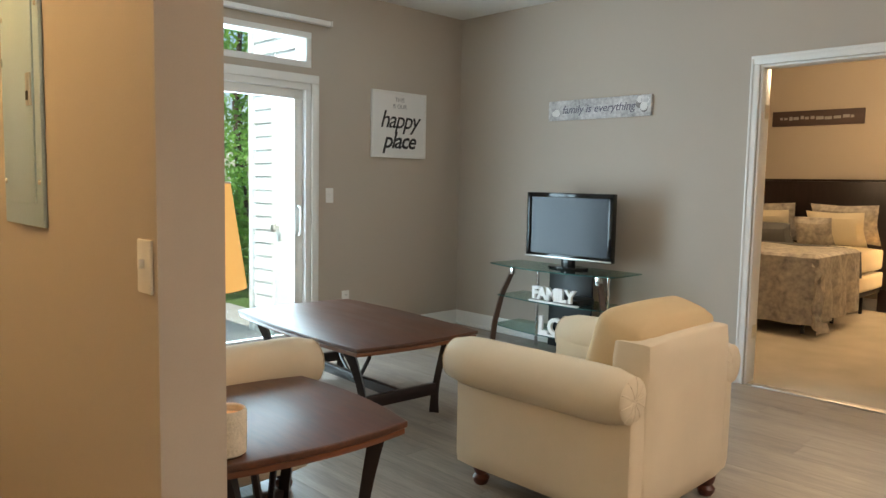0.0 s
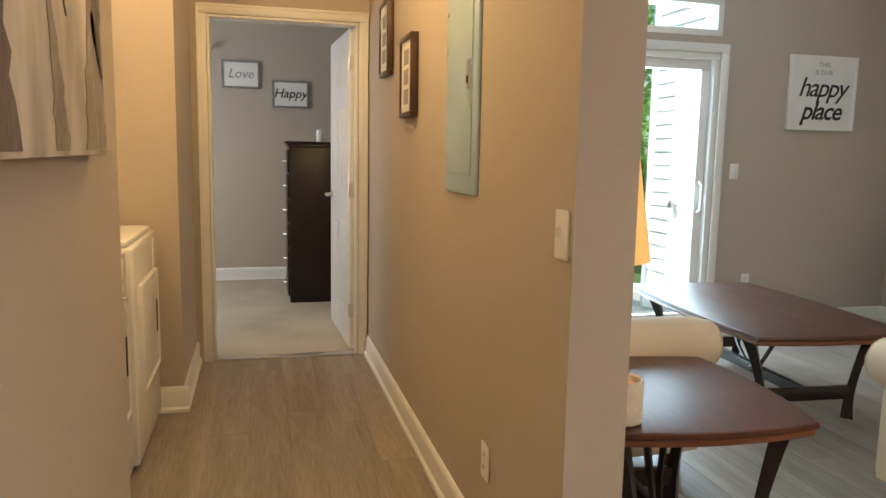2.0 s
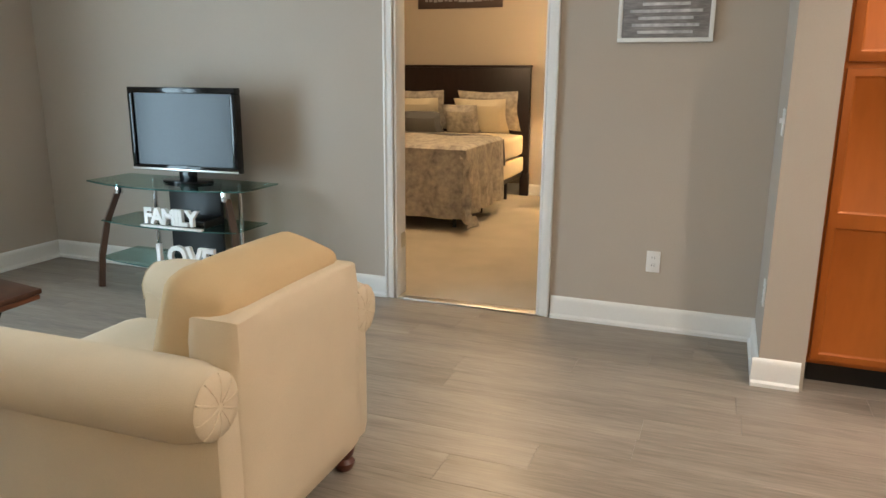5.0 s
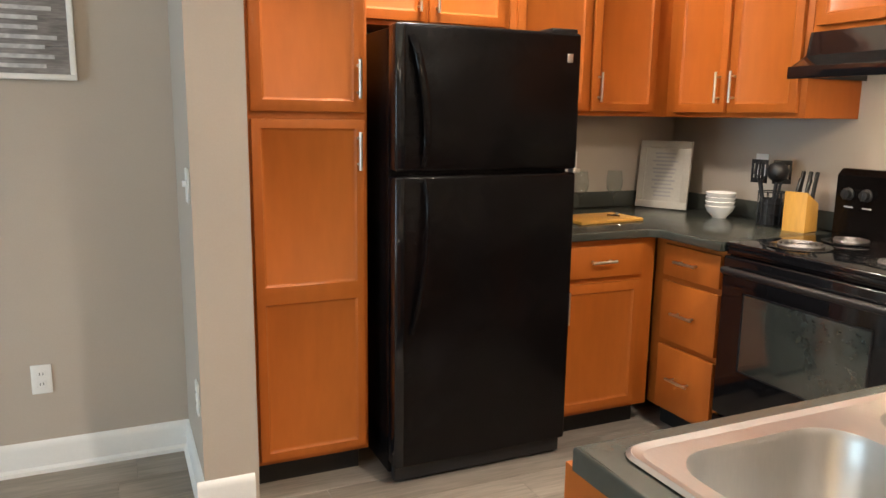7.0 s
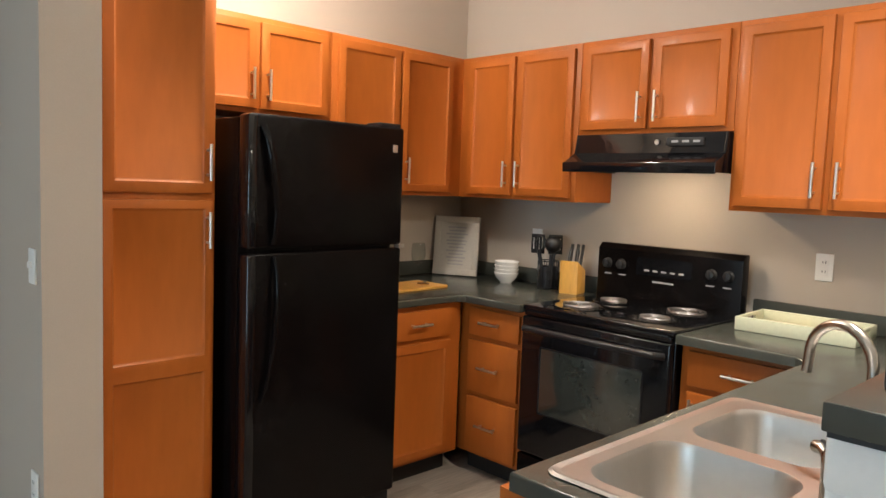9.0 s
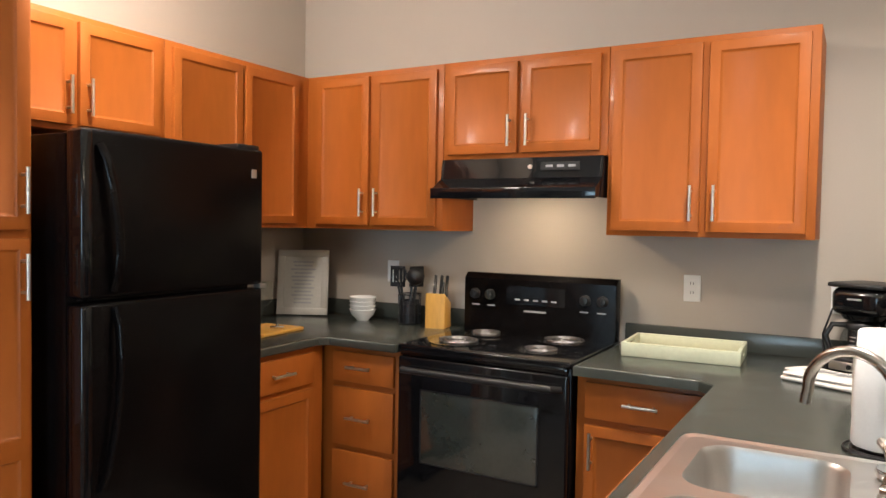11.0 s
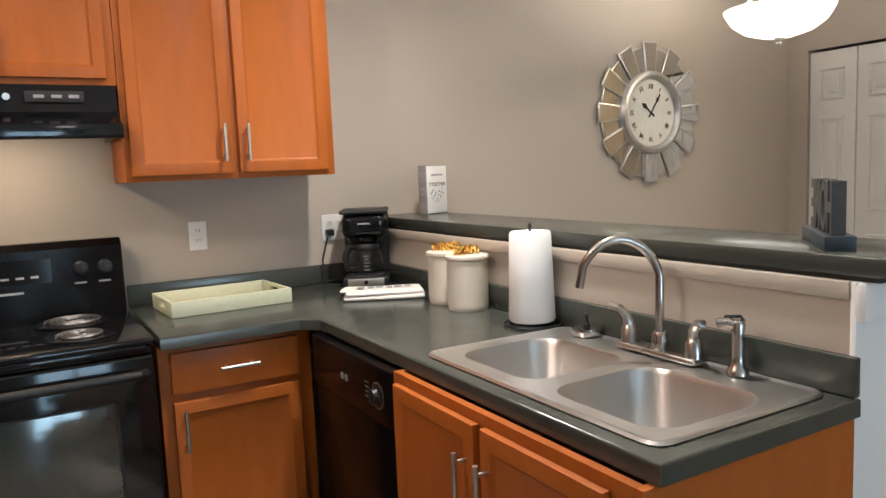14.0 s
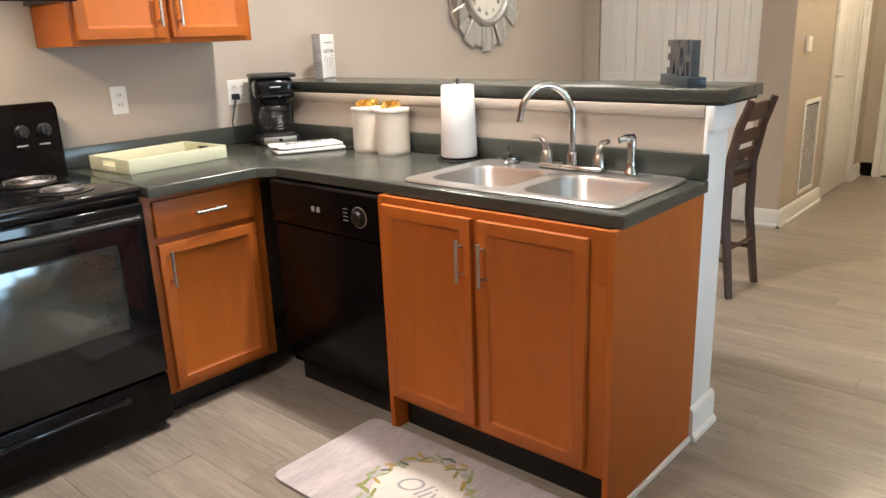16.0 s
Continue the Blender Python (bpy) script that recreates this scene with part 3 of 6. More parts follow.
sliding_door()
rod = thing("curtain_track", pose(-2.25, YN - .01, 2.475), "slim white metal blind track above transom", "curtain track")
part("track", box(0, 2.12, -.05, 0, -.018, .018, .006), M_TRIM, rod)
part("end_cap", box(2.12, 2.135, -.052, .0, -.02, .02, .004), M_WHITEP, rod)

# ---- outside ----
ground = structure("ground", slab([(-400, 7.6), (400, 7.6), (400, 600), (-400, 600)], -0.3, -0.13), M_GRASS, "green lawn beyond the patio", "ground")
structure("patio", box(-3.6, 0.4, 7.47, 9.9, -0.2, -0.06, .01), M_CONC, "pale sunlit concrete patio slab", "patio")
shed = thing("storage_closet", pose(-0.12, 7.47, -0.06), "white lap-sided patio storage closet with door", "storage closet")
part("wall", box(.02, 1.3, 0, .96, 0, 2.9), M_SIDING, shed)
LAP = finish("siding_board", box(-.016, .02, 0.60, 0.93, 0, .112), M_SIDING)
LAP2 = finish("siding_board", box(-.006, .02, 0.0, 0.60, 0, .112), M_SIDING)
for k in range(25):
    part("siding_board", LAP, None, shed, m=pose(0, 0, k * .115, 0, 8))
for k in range(18, 25):
    part("siding_board", LAP2, None, shed, m=pose(0, 0, k * .115, 0, 8))
part("corner_board", box(-.035, .05, .93, .99, 0, 2.9, .004), M_SIDING, shed)
sd = part("door", box(-.03, .02, .06, .54, .05, 2.05, .004), M_DOORW, shed, "white exterior door")
part("door_trim", join(box(-.04, .02, .0, .06, 0, 2.05, .004), box(-.04, .02, .54, .60, 0, 2.05, .004), box(-.042, .02, 0, .60, 2.052, 2.11, .004)), M_TRIM, shed)
part("knob", moved(lathe([(.012, 0), (.012, .03), (.03, .04), (.032, .06), (.015, .07)], 12), pose(-.03, .5, .95, 0, -90)), M_NICKEL, sd)


def leafy(n, cx, cy, sx, sy, z0, z1, size, seed):
    """Many small bent leaves scattered through an uneven bush."""
    rnd = random.Random(seed)
    lumps = [(cx + rnd.uniform(-sx, sx), cy + rnd.uniform(-sy, sy), rnd.uniform(z0, z1), rnd.uniform(.25, .5)) for _ in range(26)]
    vs, fs = [], []
    for _ in range(n):
        lx, ly, lz, lr = rnd.choice(lumps)
        d = Vector((rnd.gauss(0, 1), rnd.gauss(0, 1), rnd.gauss(0, .8))).normalized() * lr * rnd.uniform(.55, 1.05)
        p = Vector((lx, ly, max(-.1, lz))) + d
        a = Vector((rnd.gauss(0, 1), rnd.gauss(0, 1), rnd.gauss(0, .6))).normalized()
        b = a.cross(Vector((rnd.gauss(0, 1), rnd.gauss(0, 1), rnd.gauss(0, 1)))).normalized()
        s = size * rnd.uniform(.6, 1.3)
        k = len(vs)
        vs += [p - a * s, p + b * s * .45 + Vector((0, 0, s * .15)), p + a * s, p - b * s * .45 + Vector((0, 0, s * .15))]
        fs += [(k, k + 1, k + 2, k + 3)]
    me = bpy.data.meshes.new("foliage")
    me.from_pydata(vs, [], fs)
    me.materials.append(M_LEAF)
    return me


hedge = thing("hedge", (0, 0, -0.1), "dense sunlit green garden hedge", "hedge")
for i, (cx, cy) in enumerate(((-2.5, 11.2), (-1.2, 11.3), (0.2, 11.3), (1.6, 11.6), (3.0, 12.0))):
    part("bush_foliage", leafy(5200, cx, cy, .8, .45, .1, 2.0, .055, 10 + i), None, hedge)
    part("stem", tube([(cx, cy, -.1), (cx + .05, cy, .5), (cx - .05, cy + .05, 1.3)], .03, 6), M_BARK, hedge)


def tree(x, y, h, seed):
    t = thing("tree", (x, y, -0.13), "tall leafy green garden tree", "tree", "trees beyond the patio")
    rnd = random.Random(seed)
    part("trunk", tube([(0, 0, 0), (.06, .02, h * .3), (-.04, .05, h * .6), (.05, 0, h * .9)], .12, 9, radii=[.16, .13, .09, .04]), M_BARK, t)
    for k in range(6):
        a, z = rnd.uniform(0, 6.28), h * rnd.uniform(.35, .75)
        part("limb", tube([(0, 0, z), (math.cos(a) * .5, math.sin(a) * .5, z + .35), (math.cos(a) * 1.2, math.sin(a) * 1.2, z + .6)], .04, 6, radii=[.05, .035, .015]), M_BARK, t)
    part("crown", leafy(3200, 0, 0, 1.3, 1.3, h * .4, h, .09, seed), None, t)


for i, (x, y, h) in enumerate(((-2.4, 15.5, 4.4), (1.2, 16.6, 4.8), (4.4, 17.0, 5.2), (-4.5, 16.5, 6.0))):
    tree(x, y, h, 50 + i)

# ---- kitchen ----
def bar_handle(parent, x, z, length, upright=True):
    """A straight bar pull on two posts, at the door's face (y 0)."""
    h = length / 2
    d = (0, 0, h) if upright else (h, 0, 0)
    q = [(x + s * d[0], .030, z + s * d[2]) for s in (-1, 1)]
    p = [(x + s * d[0] * .68, 0, z + s * d[2] * .68) for s in (-1, 1)]
    part("bar_pull", join(tube(q, .0062, 10), *[tube([a, (a[0], .030, a[2])], .005, 8) for a in p]), M_NICKEL, parent, "satin nickel bar pull")


def panel_front(w, h, rail=0.055, mid=None, slab_only=False):
    """A cabinet front w by h, from x 0 and z 0, its face towards +y: frame proud of a sunk panel."""
    if slab_only:
        return box(0, w, -.019, 0, 0, h, .004, 2)
    bm = box(0, w, -.019, 0, 0, h)
    if mid is not None:
        bmesh.ops.bisect_plane(bm, geom=bm.verts[:] + bm.edges[:] + bm.faces[:], plane_co=(0, 0, mid), plane_no=(0, 0, 1))
    bm.faces.ensure_lookup_table()
    face = [f for f in bm.faces if f.normal.y > .9]
    bmesh.ops.inset_individual(bm, faces=face, thickness=rail if mid is None else rail * .8, depth=0.0)
    bmesh.ops.inset_individual(bm, faces=face, thickness=.003, depth=-.003)
    bmesh.ops.inset_individual(bm, faces=face, thickness=.013, depth=-.006)
    rim = [e for e in bm.edges if all(abs(v.co.y) < 1e-5 for v in e.verts) and (all(abs(v.co.x) < 1e-5 or abs(v.co.x - w) < 1e-5 for v in e.verts) and abs(e.verts[0].co.x - e.verts[1].co.x) < 1e-5
           or all(abs(v.co.z) < 1e-5 or abs(v.co.z - h) < 1e-5 for v in e.verts) and abs(e.verts[0].co.z - e.verts[1].co.z) < 1e-5)]
    bmesh.ops.bevel(bm, geom=rim, offset=.005, segments=2, profile=0.5, affect="EDGES")
    return bm


def cabinet(name, m, w, d, z0, z1, fronts, label, toe=0.0, group=""):
    """Carcass from x 0 to w, back at y 0, face at y d. fronts: (kind, x0, x1, z0, z1, pull x, pull z, mid rail)."""
    t = thing(name, m, label, "cabinet", group)
    if name.startswith("sink"):
        part("body", box(.019, w - .019, 0, d, z0, .72, .002), M_CAB, t)
        part("face_rail", box(.019, w - .019, d - .02, d, .721, z1), M_CAB, t)
        for s in (0, w - .0185):
            part("side_panel", box(s, s + .0185, 0, d, .001, z1), M_CAB, t)
    else:
        part("body", box(0, w, 0, d, z0, z1, .002), M_CAB, t)
    if toe:
        part("toe_kick", box(.019, w - .019, .02, d - .07, 0, z0), M_TOE, t, "black toe kick")
    for kind, x0, x1, a, b, px, pz, mid in fronts:
        f = part("drawer_front" if kind == "drawer" else "door", panel_front(x1 - x0, b - a, mid=mid, slab_only=kind == "drawer"), M_CAB, t, m=pose(x0, d + .021, a))
        if px is not None:
            bar_handle(f, px - x0, pz - a, .125 if kind == "drawer" else .135, kind != "drawer")
    return t


UT, UB = 2.155, 1.388      # top and bottom of the wall cabinets
G = "maple kitchen cabinets"
# south wall, local x runs west from x0
def south(x):
    return pose(x, 0, 0)


cabinet("wall_cabinet", south(-1.145), 0.765, 0.31, UB, UT, [("door", .03, .375, UB + .02, UT - .025, .345, UB + .13, None), ("door", .40, .745, UB + .02, UT - .025, .43, UB + .13, None)],
        "orange maple two-door wall cabinet", group=G)
cabinet("wall_cabinet", south(-0.378), 0.772, 0.31, 1.715, UT, [("door", .03, .375, 1.735, UT - .025, .345, 1.83, None), ("door", .40, .745, 1.735, UT - .025, .43, 1.83, None)],
        "short maple wall cabinet over range hood", group=G)
cabinet("wall_cabinet", south(0.396), 0.84, 0.31, UB, UT, [("door", .03, .385, UB + .02, UT - .025, .355, UB + .13, None), ("door", .41, .735, UB + .02, UT - .025, .44, UB + .13, None)],
        "orange maple two-door corner wall cabinet", group=G)


def east(y):
    return pose(XK, y, 0, 0, 0, 90)


cabinet("wall_cabinet", east(0.0), 1.20, 0.29, UB, UT, [("door", .40, .765, UB + .02, UT - .025, .735, UB + .13, None), ("door", .785, 1.17, UB + .02, UT - .025, None, 0, None)],
        "maple wall cabinet beside refrigerator", group=G)
cabinet("wall_cabinet", east(1.203), 0.766, 0.29, 1.735, UT, [("door", .03, .385, 1.755, UT - .025, .355, 1.86, None), ("door", .405, .745, 1.755, UT - .025, .435, 1.86, None)],
        "short maple cabinet above refrigerator", group=G)
cabinet("pantry_cabinet", east(1.972), 0.428, XK - .84, .105, UT, [("door", .015, .413, .125, 1.36, .04, 1.25, .62), ("door", .015, .413, 1.385, UT - .02, .04, 1.50, None)],
        "tall maple pantry cabinet with two doors", toe=.07, group=G)
cabinet("base_cabinet", east(0.665), 0.54, XK - .80, .105, .874, [("drawer", .08, .515, .715, .85, .30, .785, None), ("door", .08, .515, .125, .69, .47, .60, None)],
        "maple base cabinet with drawer and door", toe=.07, group=G)
cabinet("drawer_cabinet", south(0.405), 0.42, 0.635, .105, .874, [("drawer", .02, .345, .715, .85, .19, .785, None), ("drawer", .02, .345, .43, .69, .19, .56, None), ("drawer", .02, .345, .125, .405, .19, .27, None)],
        "maple base cabinet with three drawers", toe=.07, group=G)
cabinet("base_cabinet", south(-0.885), 0.50, 0.63, .105, .874, [("drawer", .05, .465, .715, .85, .255, .785, None), ("door", .05, .465, .125, .69, .435, .60, None)],
        "maple base cabinet with drawer and door", toe=.07, group=G)


def west(y):
    return pose(-1.43, y, 0, 0, 0, -90)


cabinet("sink_cabinet", west(2.222), 0.879, 0.575, .135, .874, [("door", .072, .445, .155, .85, .415, .72, None), ("door", .47, .849, .155, .85, .50, .72, None)],
        "maple two-door sink base cabinet", toe=.07, group=G)

# worktops
wt1 = thing("worktop", (0, 0, 0), "dark green-grey laminate worktop in the corner", "worktop")
part("top", slab([(.388, 0), (XK, 0), (XK, 1.205), (.765, 1.205), (.765, .735), (.735, .70), (.388, .70)], .876, .914, .008, 3), M_COUNTER, wt1)
part("backsplash", join(box(.388, XK - .002, .001, .021, .915, .996, .004), box(XK - .021, XK - .001, .022, 1.2, .915, .996, .004)), M_COUNTER, wt1)
wt2 = thing("worktop", (-.03, -.015, 0), "dark green-grey laminate worktop around the sink", "worktop")
SX0, SX1, SY0, SY1 = -1.365, -0.905, 1.408, 2.192   # sink cut-out


def holed_slab(outer, hole, z0, z1, lip):
    """A slab with one opening, its outer upper edge rounded."""
    bm = bmesh.new()
    loops = [[bm.verts.new((x, y, z1)) for x, y in pts] for pts in (outer, hole)]
    edges = [bm.edges.new((q[k], q[(k + 1) % len(q)])) for q in loops for k in range(len(q))]
    rim = {tuple(v.co) for v in loops[0]}
    bmesh.ops.triangle_fill(bm, use_beauty=True, edges=edges)
    bmesh.ops.recalc_face_normals(bm, faces=bm.faces[:])
    ext = bmesh.ops.extrude_face_region(bm, geom=bm.faces[:], use_keep_orig=True)
    for v in ext["geom"]:
        if isinstance(v, bmesh.types.BMVert):
            v.co.z = z0
    bmesh.ops.recalc_face_normals(bm, faces=bm.faces[:])
    sharp = [e for e in bm.edges if all(tuple(v.co) in rim for v in e.verts) and len(e.link_faces) == 2 and abs(e.link_faces[0].normal.dot(e.link_faces[1].normal)) < .5]
    bmesh.ops.bevel(bm, geom=sharp, offset=lip, segments=3, profile=0.5, affect="EDGES")
    return bm


part("top", holed_slab([(-.358, .015), (-.358, .71), (-.80, .71), (-.855, .765), (-.855, 2.246), (-1.405, 2.246), (-1.405, .015)],
                       [(SX0 + .012, SY0 + .012), (SX1 - .012, SY0 + .012), (SX1 - .012, SY1 - .012), (SX0 + .012, SY1 - .012)], .876, .914, .007), M_COUNTER, wt2)
part("backsplash", join(box(-1.40, -.358, .016, .036, .915, .996, .004), box(-1.404, -1.384, .037, 2.246, .915, .996, .004)), M_COUNTER, wt2)

# half wall and bar
structure("trim_shoe", box(-1.42, -.86, 2.2225, 2.234, 0.0, .022, .005), M_TRIM, "white shoe moulding along the cabinet end", "trim")
structure("half_wall", box(-1.59, -1.438, 0.002, 2.208, 0, 1.142), M_WALL, "painted half wall behind the sink", "half wall")
structure("trim_half_wall", join(box(-1.598, -1.430, 2.208, 2.221, 0, 1.142, .003), box(-1.615, -1.43, 2.208, 2.240, 1.06, 1.143, .012)),
          M_TRIM, "white painted end board and moulding", "trim")
structure("trim_under_bar", box(-1.4375, -1.428, 0.002, 2.207, 1.105, 1.1425, .004), M_WALL, "wall-coloured moulding under the bar", "trim")
baseboard(-1.422, 2.221, -1.612, 2.221)
bar = thing("breakfast_bar", (-.03, -.015, 0), "raised dark laminate breakfast bar top", "bar top")
part("top", box(-1.715, -1.405, 0.018, 2.288, 1.152, 1.192, .004), M_COUNTER, bar)
part("underlay", box(-1.70, -1.41, 0.019, 2.276, 1.143, 1.1515), M_TOE, bar, "dark underlay board")


# range
def cooker():
    t = thing("range", (0.005, 0.036, 0), "black electric coil range with oven", "range")
    w = .376
    part("body", join(box(-w, w, 0, .62, .03, .895, .004)), M_BLACK, t)
    part("cooktop", join(box(-w - .004, w + .004, .0, .645, .895, .918, .008, 3), box(-w + .02, w - .02, .61, .652, .88, .9, .006)), M_BLKGLOSS, t, "glossy black cooktop")
    bg = part("control_panel", moved(profile_y([(-.03, 0), (.035, 0), (.035, .25), (.01, .275), (-.03, .275)], -w, w, .006), Matrix(((0, 1, 0, 0), (1, 0, 0, .035), (0, 0, 1, .915), (0, 0, 0, 1)))), M_BLACK, t)
    part("display", box(-.14, .15, .071, .073, 1.05, 1.135), M_BLKGLOSS, bg, "black clock display")
    for i in range(5):
        part("button", box(-.10 + i * .045, -.075 + i * .045, .073, .0745, 1.07, 1.078), M_GREYINK, bg)
    part("panel_writing", join(*[box(x - .02, x + .02, .0712, .072, 1.035, 1.041) for x in (-.31, -.23, .23, .31)], box(-.05, .06, .0712, .072, 1.018, 1.026)), M_GREYINK, bg, "small grey markings")
    for x in (-.315, -.235, .235, .315):
        part("knob", join(moved(lathe([(.026, 0), (.026, .006), (.021, .010), (.018, .026), (.010, .028)], 18), pose(x, .071, 1.09, -90)), box(x - .004, x + .004, .095, .103, 1.07, 1.112, .002)), M_BLKPLAS, bg, "black burner knob")
    for x, y, r in ((.19, .47, .098), (.19, .2, .075), (-.19, .47, .075), (-.19, .2, .098)):
        bw = part("drip_pan", lathe([(r + .022, .917), (r + .026, .922), (r + .014, .9235), (r + .004, .9205), (r - .02, .9195), (.02, .9190)], 28, x, y, caps=False), M_PAN, t, "shiny drip pan")
        pts = []
        turns = 4
        for k in range(turns * 20 + 1):
            a = k / 20 * 2 * math.pi
            rr = .018 + (r - .026) * k / (turns * 20)
            pts.append((x + rr * math.cos(a), y + rr * math.sin(a), .927))
        part("coil", tube(pts, .0050, 6), M_COIL, bw, "spiral heating coil")
    dr = part("oven_door", box(-w + .004, w - .004, .62, .655, .235, .868, .008, 3), M_BLKGLOSS, t, "glossy black oven door")
    part("window", box(-.255, .255, .6535, .6565, .44, .735, .001), M_OVENGLASS, dr, "dark oven window")
    part("window_trim", join(box(-.262, .262, .654, .6575, .735, .741), box(-.262, .262, .654, .6575, .434, .44), box(-.262, -.255, .654, .6575, .434, .741), box(.255, .262, .654, .6575, .434, .741)), M_BLKPLAS, dr)
    part("handle", join(tube([(-w + .03, .66, .815), (-w + .05, .70, .822), (0, .705, .822), (w - .05, .70, .822), (w - .03, .66, .815)], .014, 10)), M_BLKPLAS, dr, "black door handle")
    part("vent_strip", box(-w + .01, w - .01, .62, .646, .872, .893, .003), M_BLKGLOSS, t)
    dw = part("storage_drawer", box(-w + .004, w - .004, .62, .65, .05, .225, .006, 2), M_BLACK, t)
    part("drawer_pull", join(box(-.20, .20, .648, .668, .172, .186, .006), box(-.22, -.19, .645, .665, .165, .19, .006), box(.19, .22, .645, .665, .165, .19, .006)), M_BLKGLOSS, dw)
    for x in (-.33, .33):
        for y in (.06, .55):
            part("foot", lathe([(.018, -.0), (.018, .035)], 10, x, y), M_BLKPLAS, t)


cooker()
hd = thing("range_hood", (0.008, 0, 0), "black under-cabinet range hood, light on", "range hood")
SWAP = Matrix(((0, 1, 0, 0), (1, 0, 0, 0.002), (0, 0, 1, 0), (0, 0, 0, 1)))
part("body", join(moved(profile_y([(.43, 1.54), (.43, 1.575), (.345, 1.625), (.33, 1.712), (0, 1.712), (0, 1.625), (.33, 1.625), (.417, 1.57), (.417, 1.54)], -.366, .366, .001), SWAP),
                  *[moved(profile_y([(0, 1.54), (.43, 1.54), (.43, 1.575), (.345, 1.625), (.33, 1.712), (0, 1.712)], a, b, .001), SWAP) for a, b in ((-.378, -.366), (.366, .378))]), M_BLKGLOSS, hd)
part("front_lip", box(-.38, .38, .427, .437, 1.534, 1.58, .003), M_BLKGLOSS, hd)
part("switch_panel", box(-.28, -.11, .338, .352, 1.655, 1.69, .002), M_SLOT, hd)
for x in (-.25, -.20, -.15):
    part("switch", box(x - .015, x + .015, .35, .355, 1.668, 1.678), M_GREYINK, hd)
part("round_badge", moved(lathe([(.011, 0), (.011, .004)], 16), pose(-.06, .343, 1.672, -90)), M_NICKEL, hd)
part("light_lens", box(-.10, .06, .27, .325, 1.612, 1.6245, .001), glow("hood_lens", (1, .8, .5), 3.0), hd, "lit lamp lens")

# refrigerator, door hinges on its south side
fz = thing("refrigerator", pose(0.678, 1.922, 0, 0, 0, -90), "black top-freezer refrigerator beside the pantry", "refrigerator")
FW = .745
part("body", box(0, FW, .075, .76, .03, 1.675, .006), M_BLACK, fz)
for nm, a, b in (("freezer_door", 1.183, 1.688), ("door", .075, 1.170)):
    dd = part(nm, box(0, FW, 0, .068, a, b, .014, 4), M_BLACK, fz)
    hz = (a + .02, a + .46) if nm == "freezer_door" else (.60, b - .02)
    pts = []
    for k in range(11):
        u = k / 10
        z = hz[0] + (hz[1] - hz[0]) * u
        near = 1 - u if nm == "freezer_door" else u      # 1 beside the split between the doors
        out = .012 + .026 * math.sin(math.pi * min(1, max(0, near * .75 + .12)))
        pts.append((.058 + .048 * math.sin(math.pi / 2 * min(1, near * 1.25)), -out if 0 < k < 10 else -.004, z))
    part("handle", tube(pts, .015, 10, flat=.6), M_BLACK, dd, "bowed flat black handle")
    part("side_cap", box(-.004, .035, -.008, .07, a + .004, b - .004, .01, 3), M_BLKGLOSS, dd)
part("badge", box(FW - .064, FW - .040, -.003, .001, 1.580, 1.612, .001), M_NICKEL, fz, "small grey square badge")
part("hinge_cap", box(.62, .73, .01, .11, 1.687, 1.703, .004), M_BLKPLAS, fz)
part("hinge_cap", box(FW - .02, FW + .012, -.006, .03, 1.169, 1.184, .002), M_NICKEL, fz, "metal centre hinge")
part("grille", box(.01, FW - .01, .03, .07, .012, .07, .004), M_BLKPLAS, fz)
for x in (.05, FW - .05):
    part("foot", lathe([(.02, 0), (.02, .03)], 10, x, .08), M_BLKPLAS, fz)

# dishwasher in the peninsula
dwm = thing("dishwasher", pose(-0.865, 1.340, 0, 0, 0, -90), "black built-in dishwasher under the worktop", "dishwasher")
part("body", box(0.003, .600, -.56, -.03, .10, .872), M_BLACK, dwm)
dwd = part("door", box(.004, .598, -.028, 0.004, .14, .70, .006), M_BLACK, dwm)
dwp = part("control_panel", box(.004, .598, -.028, .014, .705, .868, .008, 3), M_BLACK, dwm)
part("dial", join(moved(lathe([(.034, 0), (.034, .005), (.024, .008), (.022, .022)], 20), pose(.09, .014, .785, -90)), box(.086, .094, .03, .04, .765, .806, .002)), M_BLKPLAS, dwp)
part("dial_ring", moved(lathe([(.036, 0), (.038, .003), (.035, .004)], 24, caps=False), pose(.09, .0135, .785, -90)), M_NICKEL, dwp, "silver dial ring")
part("dial_markings", join(*[box(.15, .175, .0135, .0146, .764 + k * .014, .7665 + k * .014) for k in range(4)]), M_GREYINK, dwp)
for x in (.30, .33):
    part("button", box(x, x + .018, .013, .018, .775, .795, .003), M_GREYINK, dwp)
part("toe_panel", box(.004, .598, -.09, -.07, .0, .135), M_TOE, dwm)


# sink
def sink_bowl(x0, x1, y0, y1, depth):
    """A pressed bowl with rounded corners, open on top."""
    bm = bmesh.new()
    rings = []
    for k, (inset, z, r) in enumerate(((0, 0, .07), (.006, -.012, .07), (.018, -depth * .8, .07), (.035, -depth * .95, .07), (.075, -depth, .06))):
        ring = []
        ax, bx, ay, by = x0 + inset, x1 - inset, y0 + inset, y1 - inset
        for cx, cy, a0 in ((bx - r, by - r, 0), (ax + r, by - r, 90), (ax + r, ay + r, 180), (bx - r, ay + r, 270)):
            for s in range(7):
                a = radians(a0 + s * 15)
                ring.append(bm.verts.new((cx + r * math.cos(a), cy + r * math.sin(a), z)))
        rings.append(ring)
    n = len(rings[0])
    for a, b in zip(rings, rings[1:]):
        for i in range(n):
            bm.faces.new((a[i], b[i], b[(i + 1) % n], a[(i + 1) % n]))
    bm.faces.new(rings[-1])
    return bm, [tuple(v.co) for v in rings[0]]


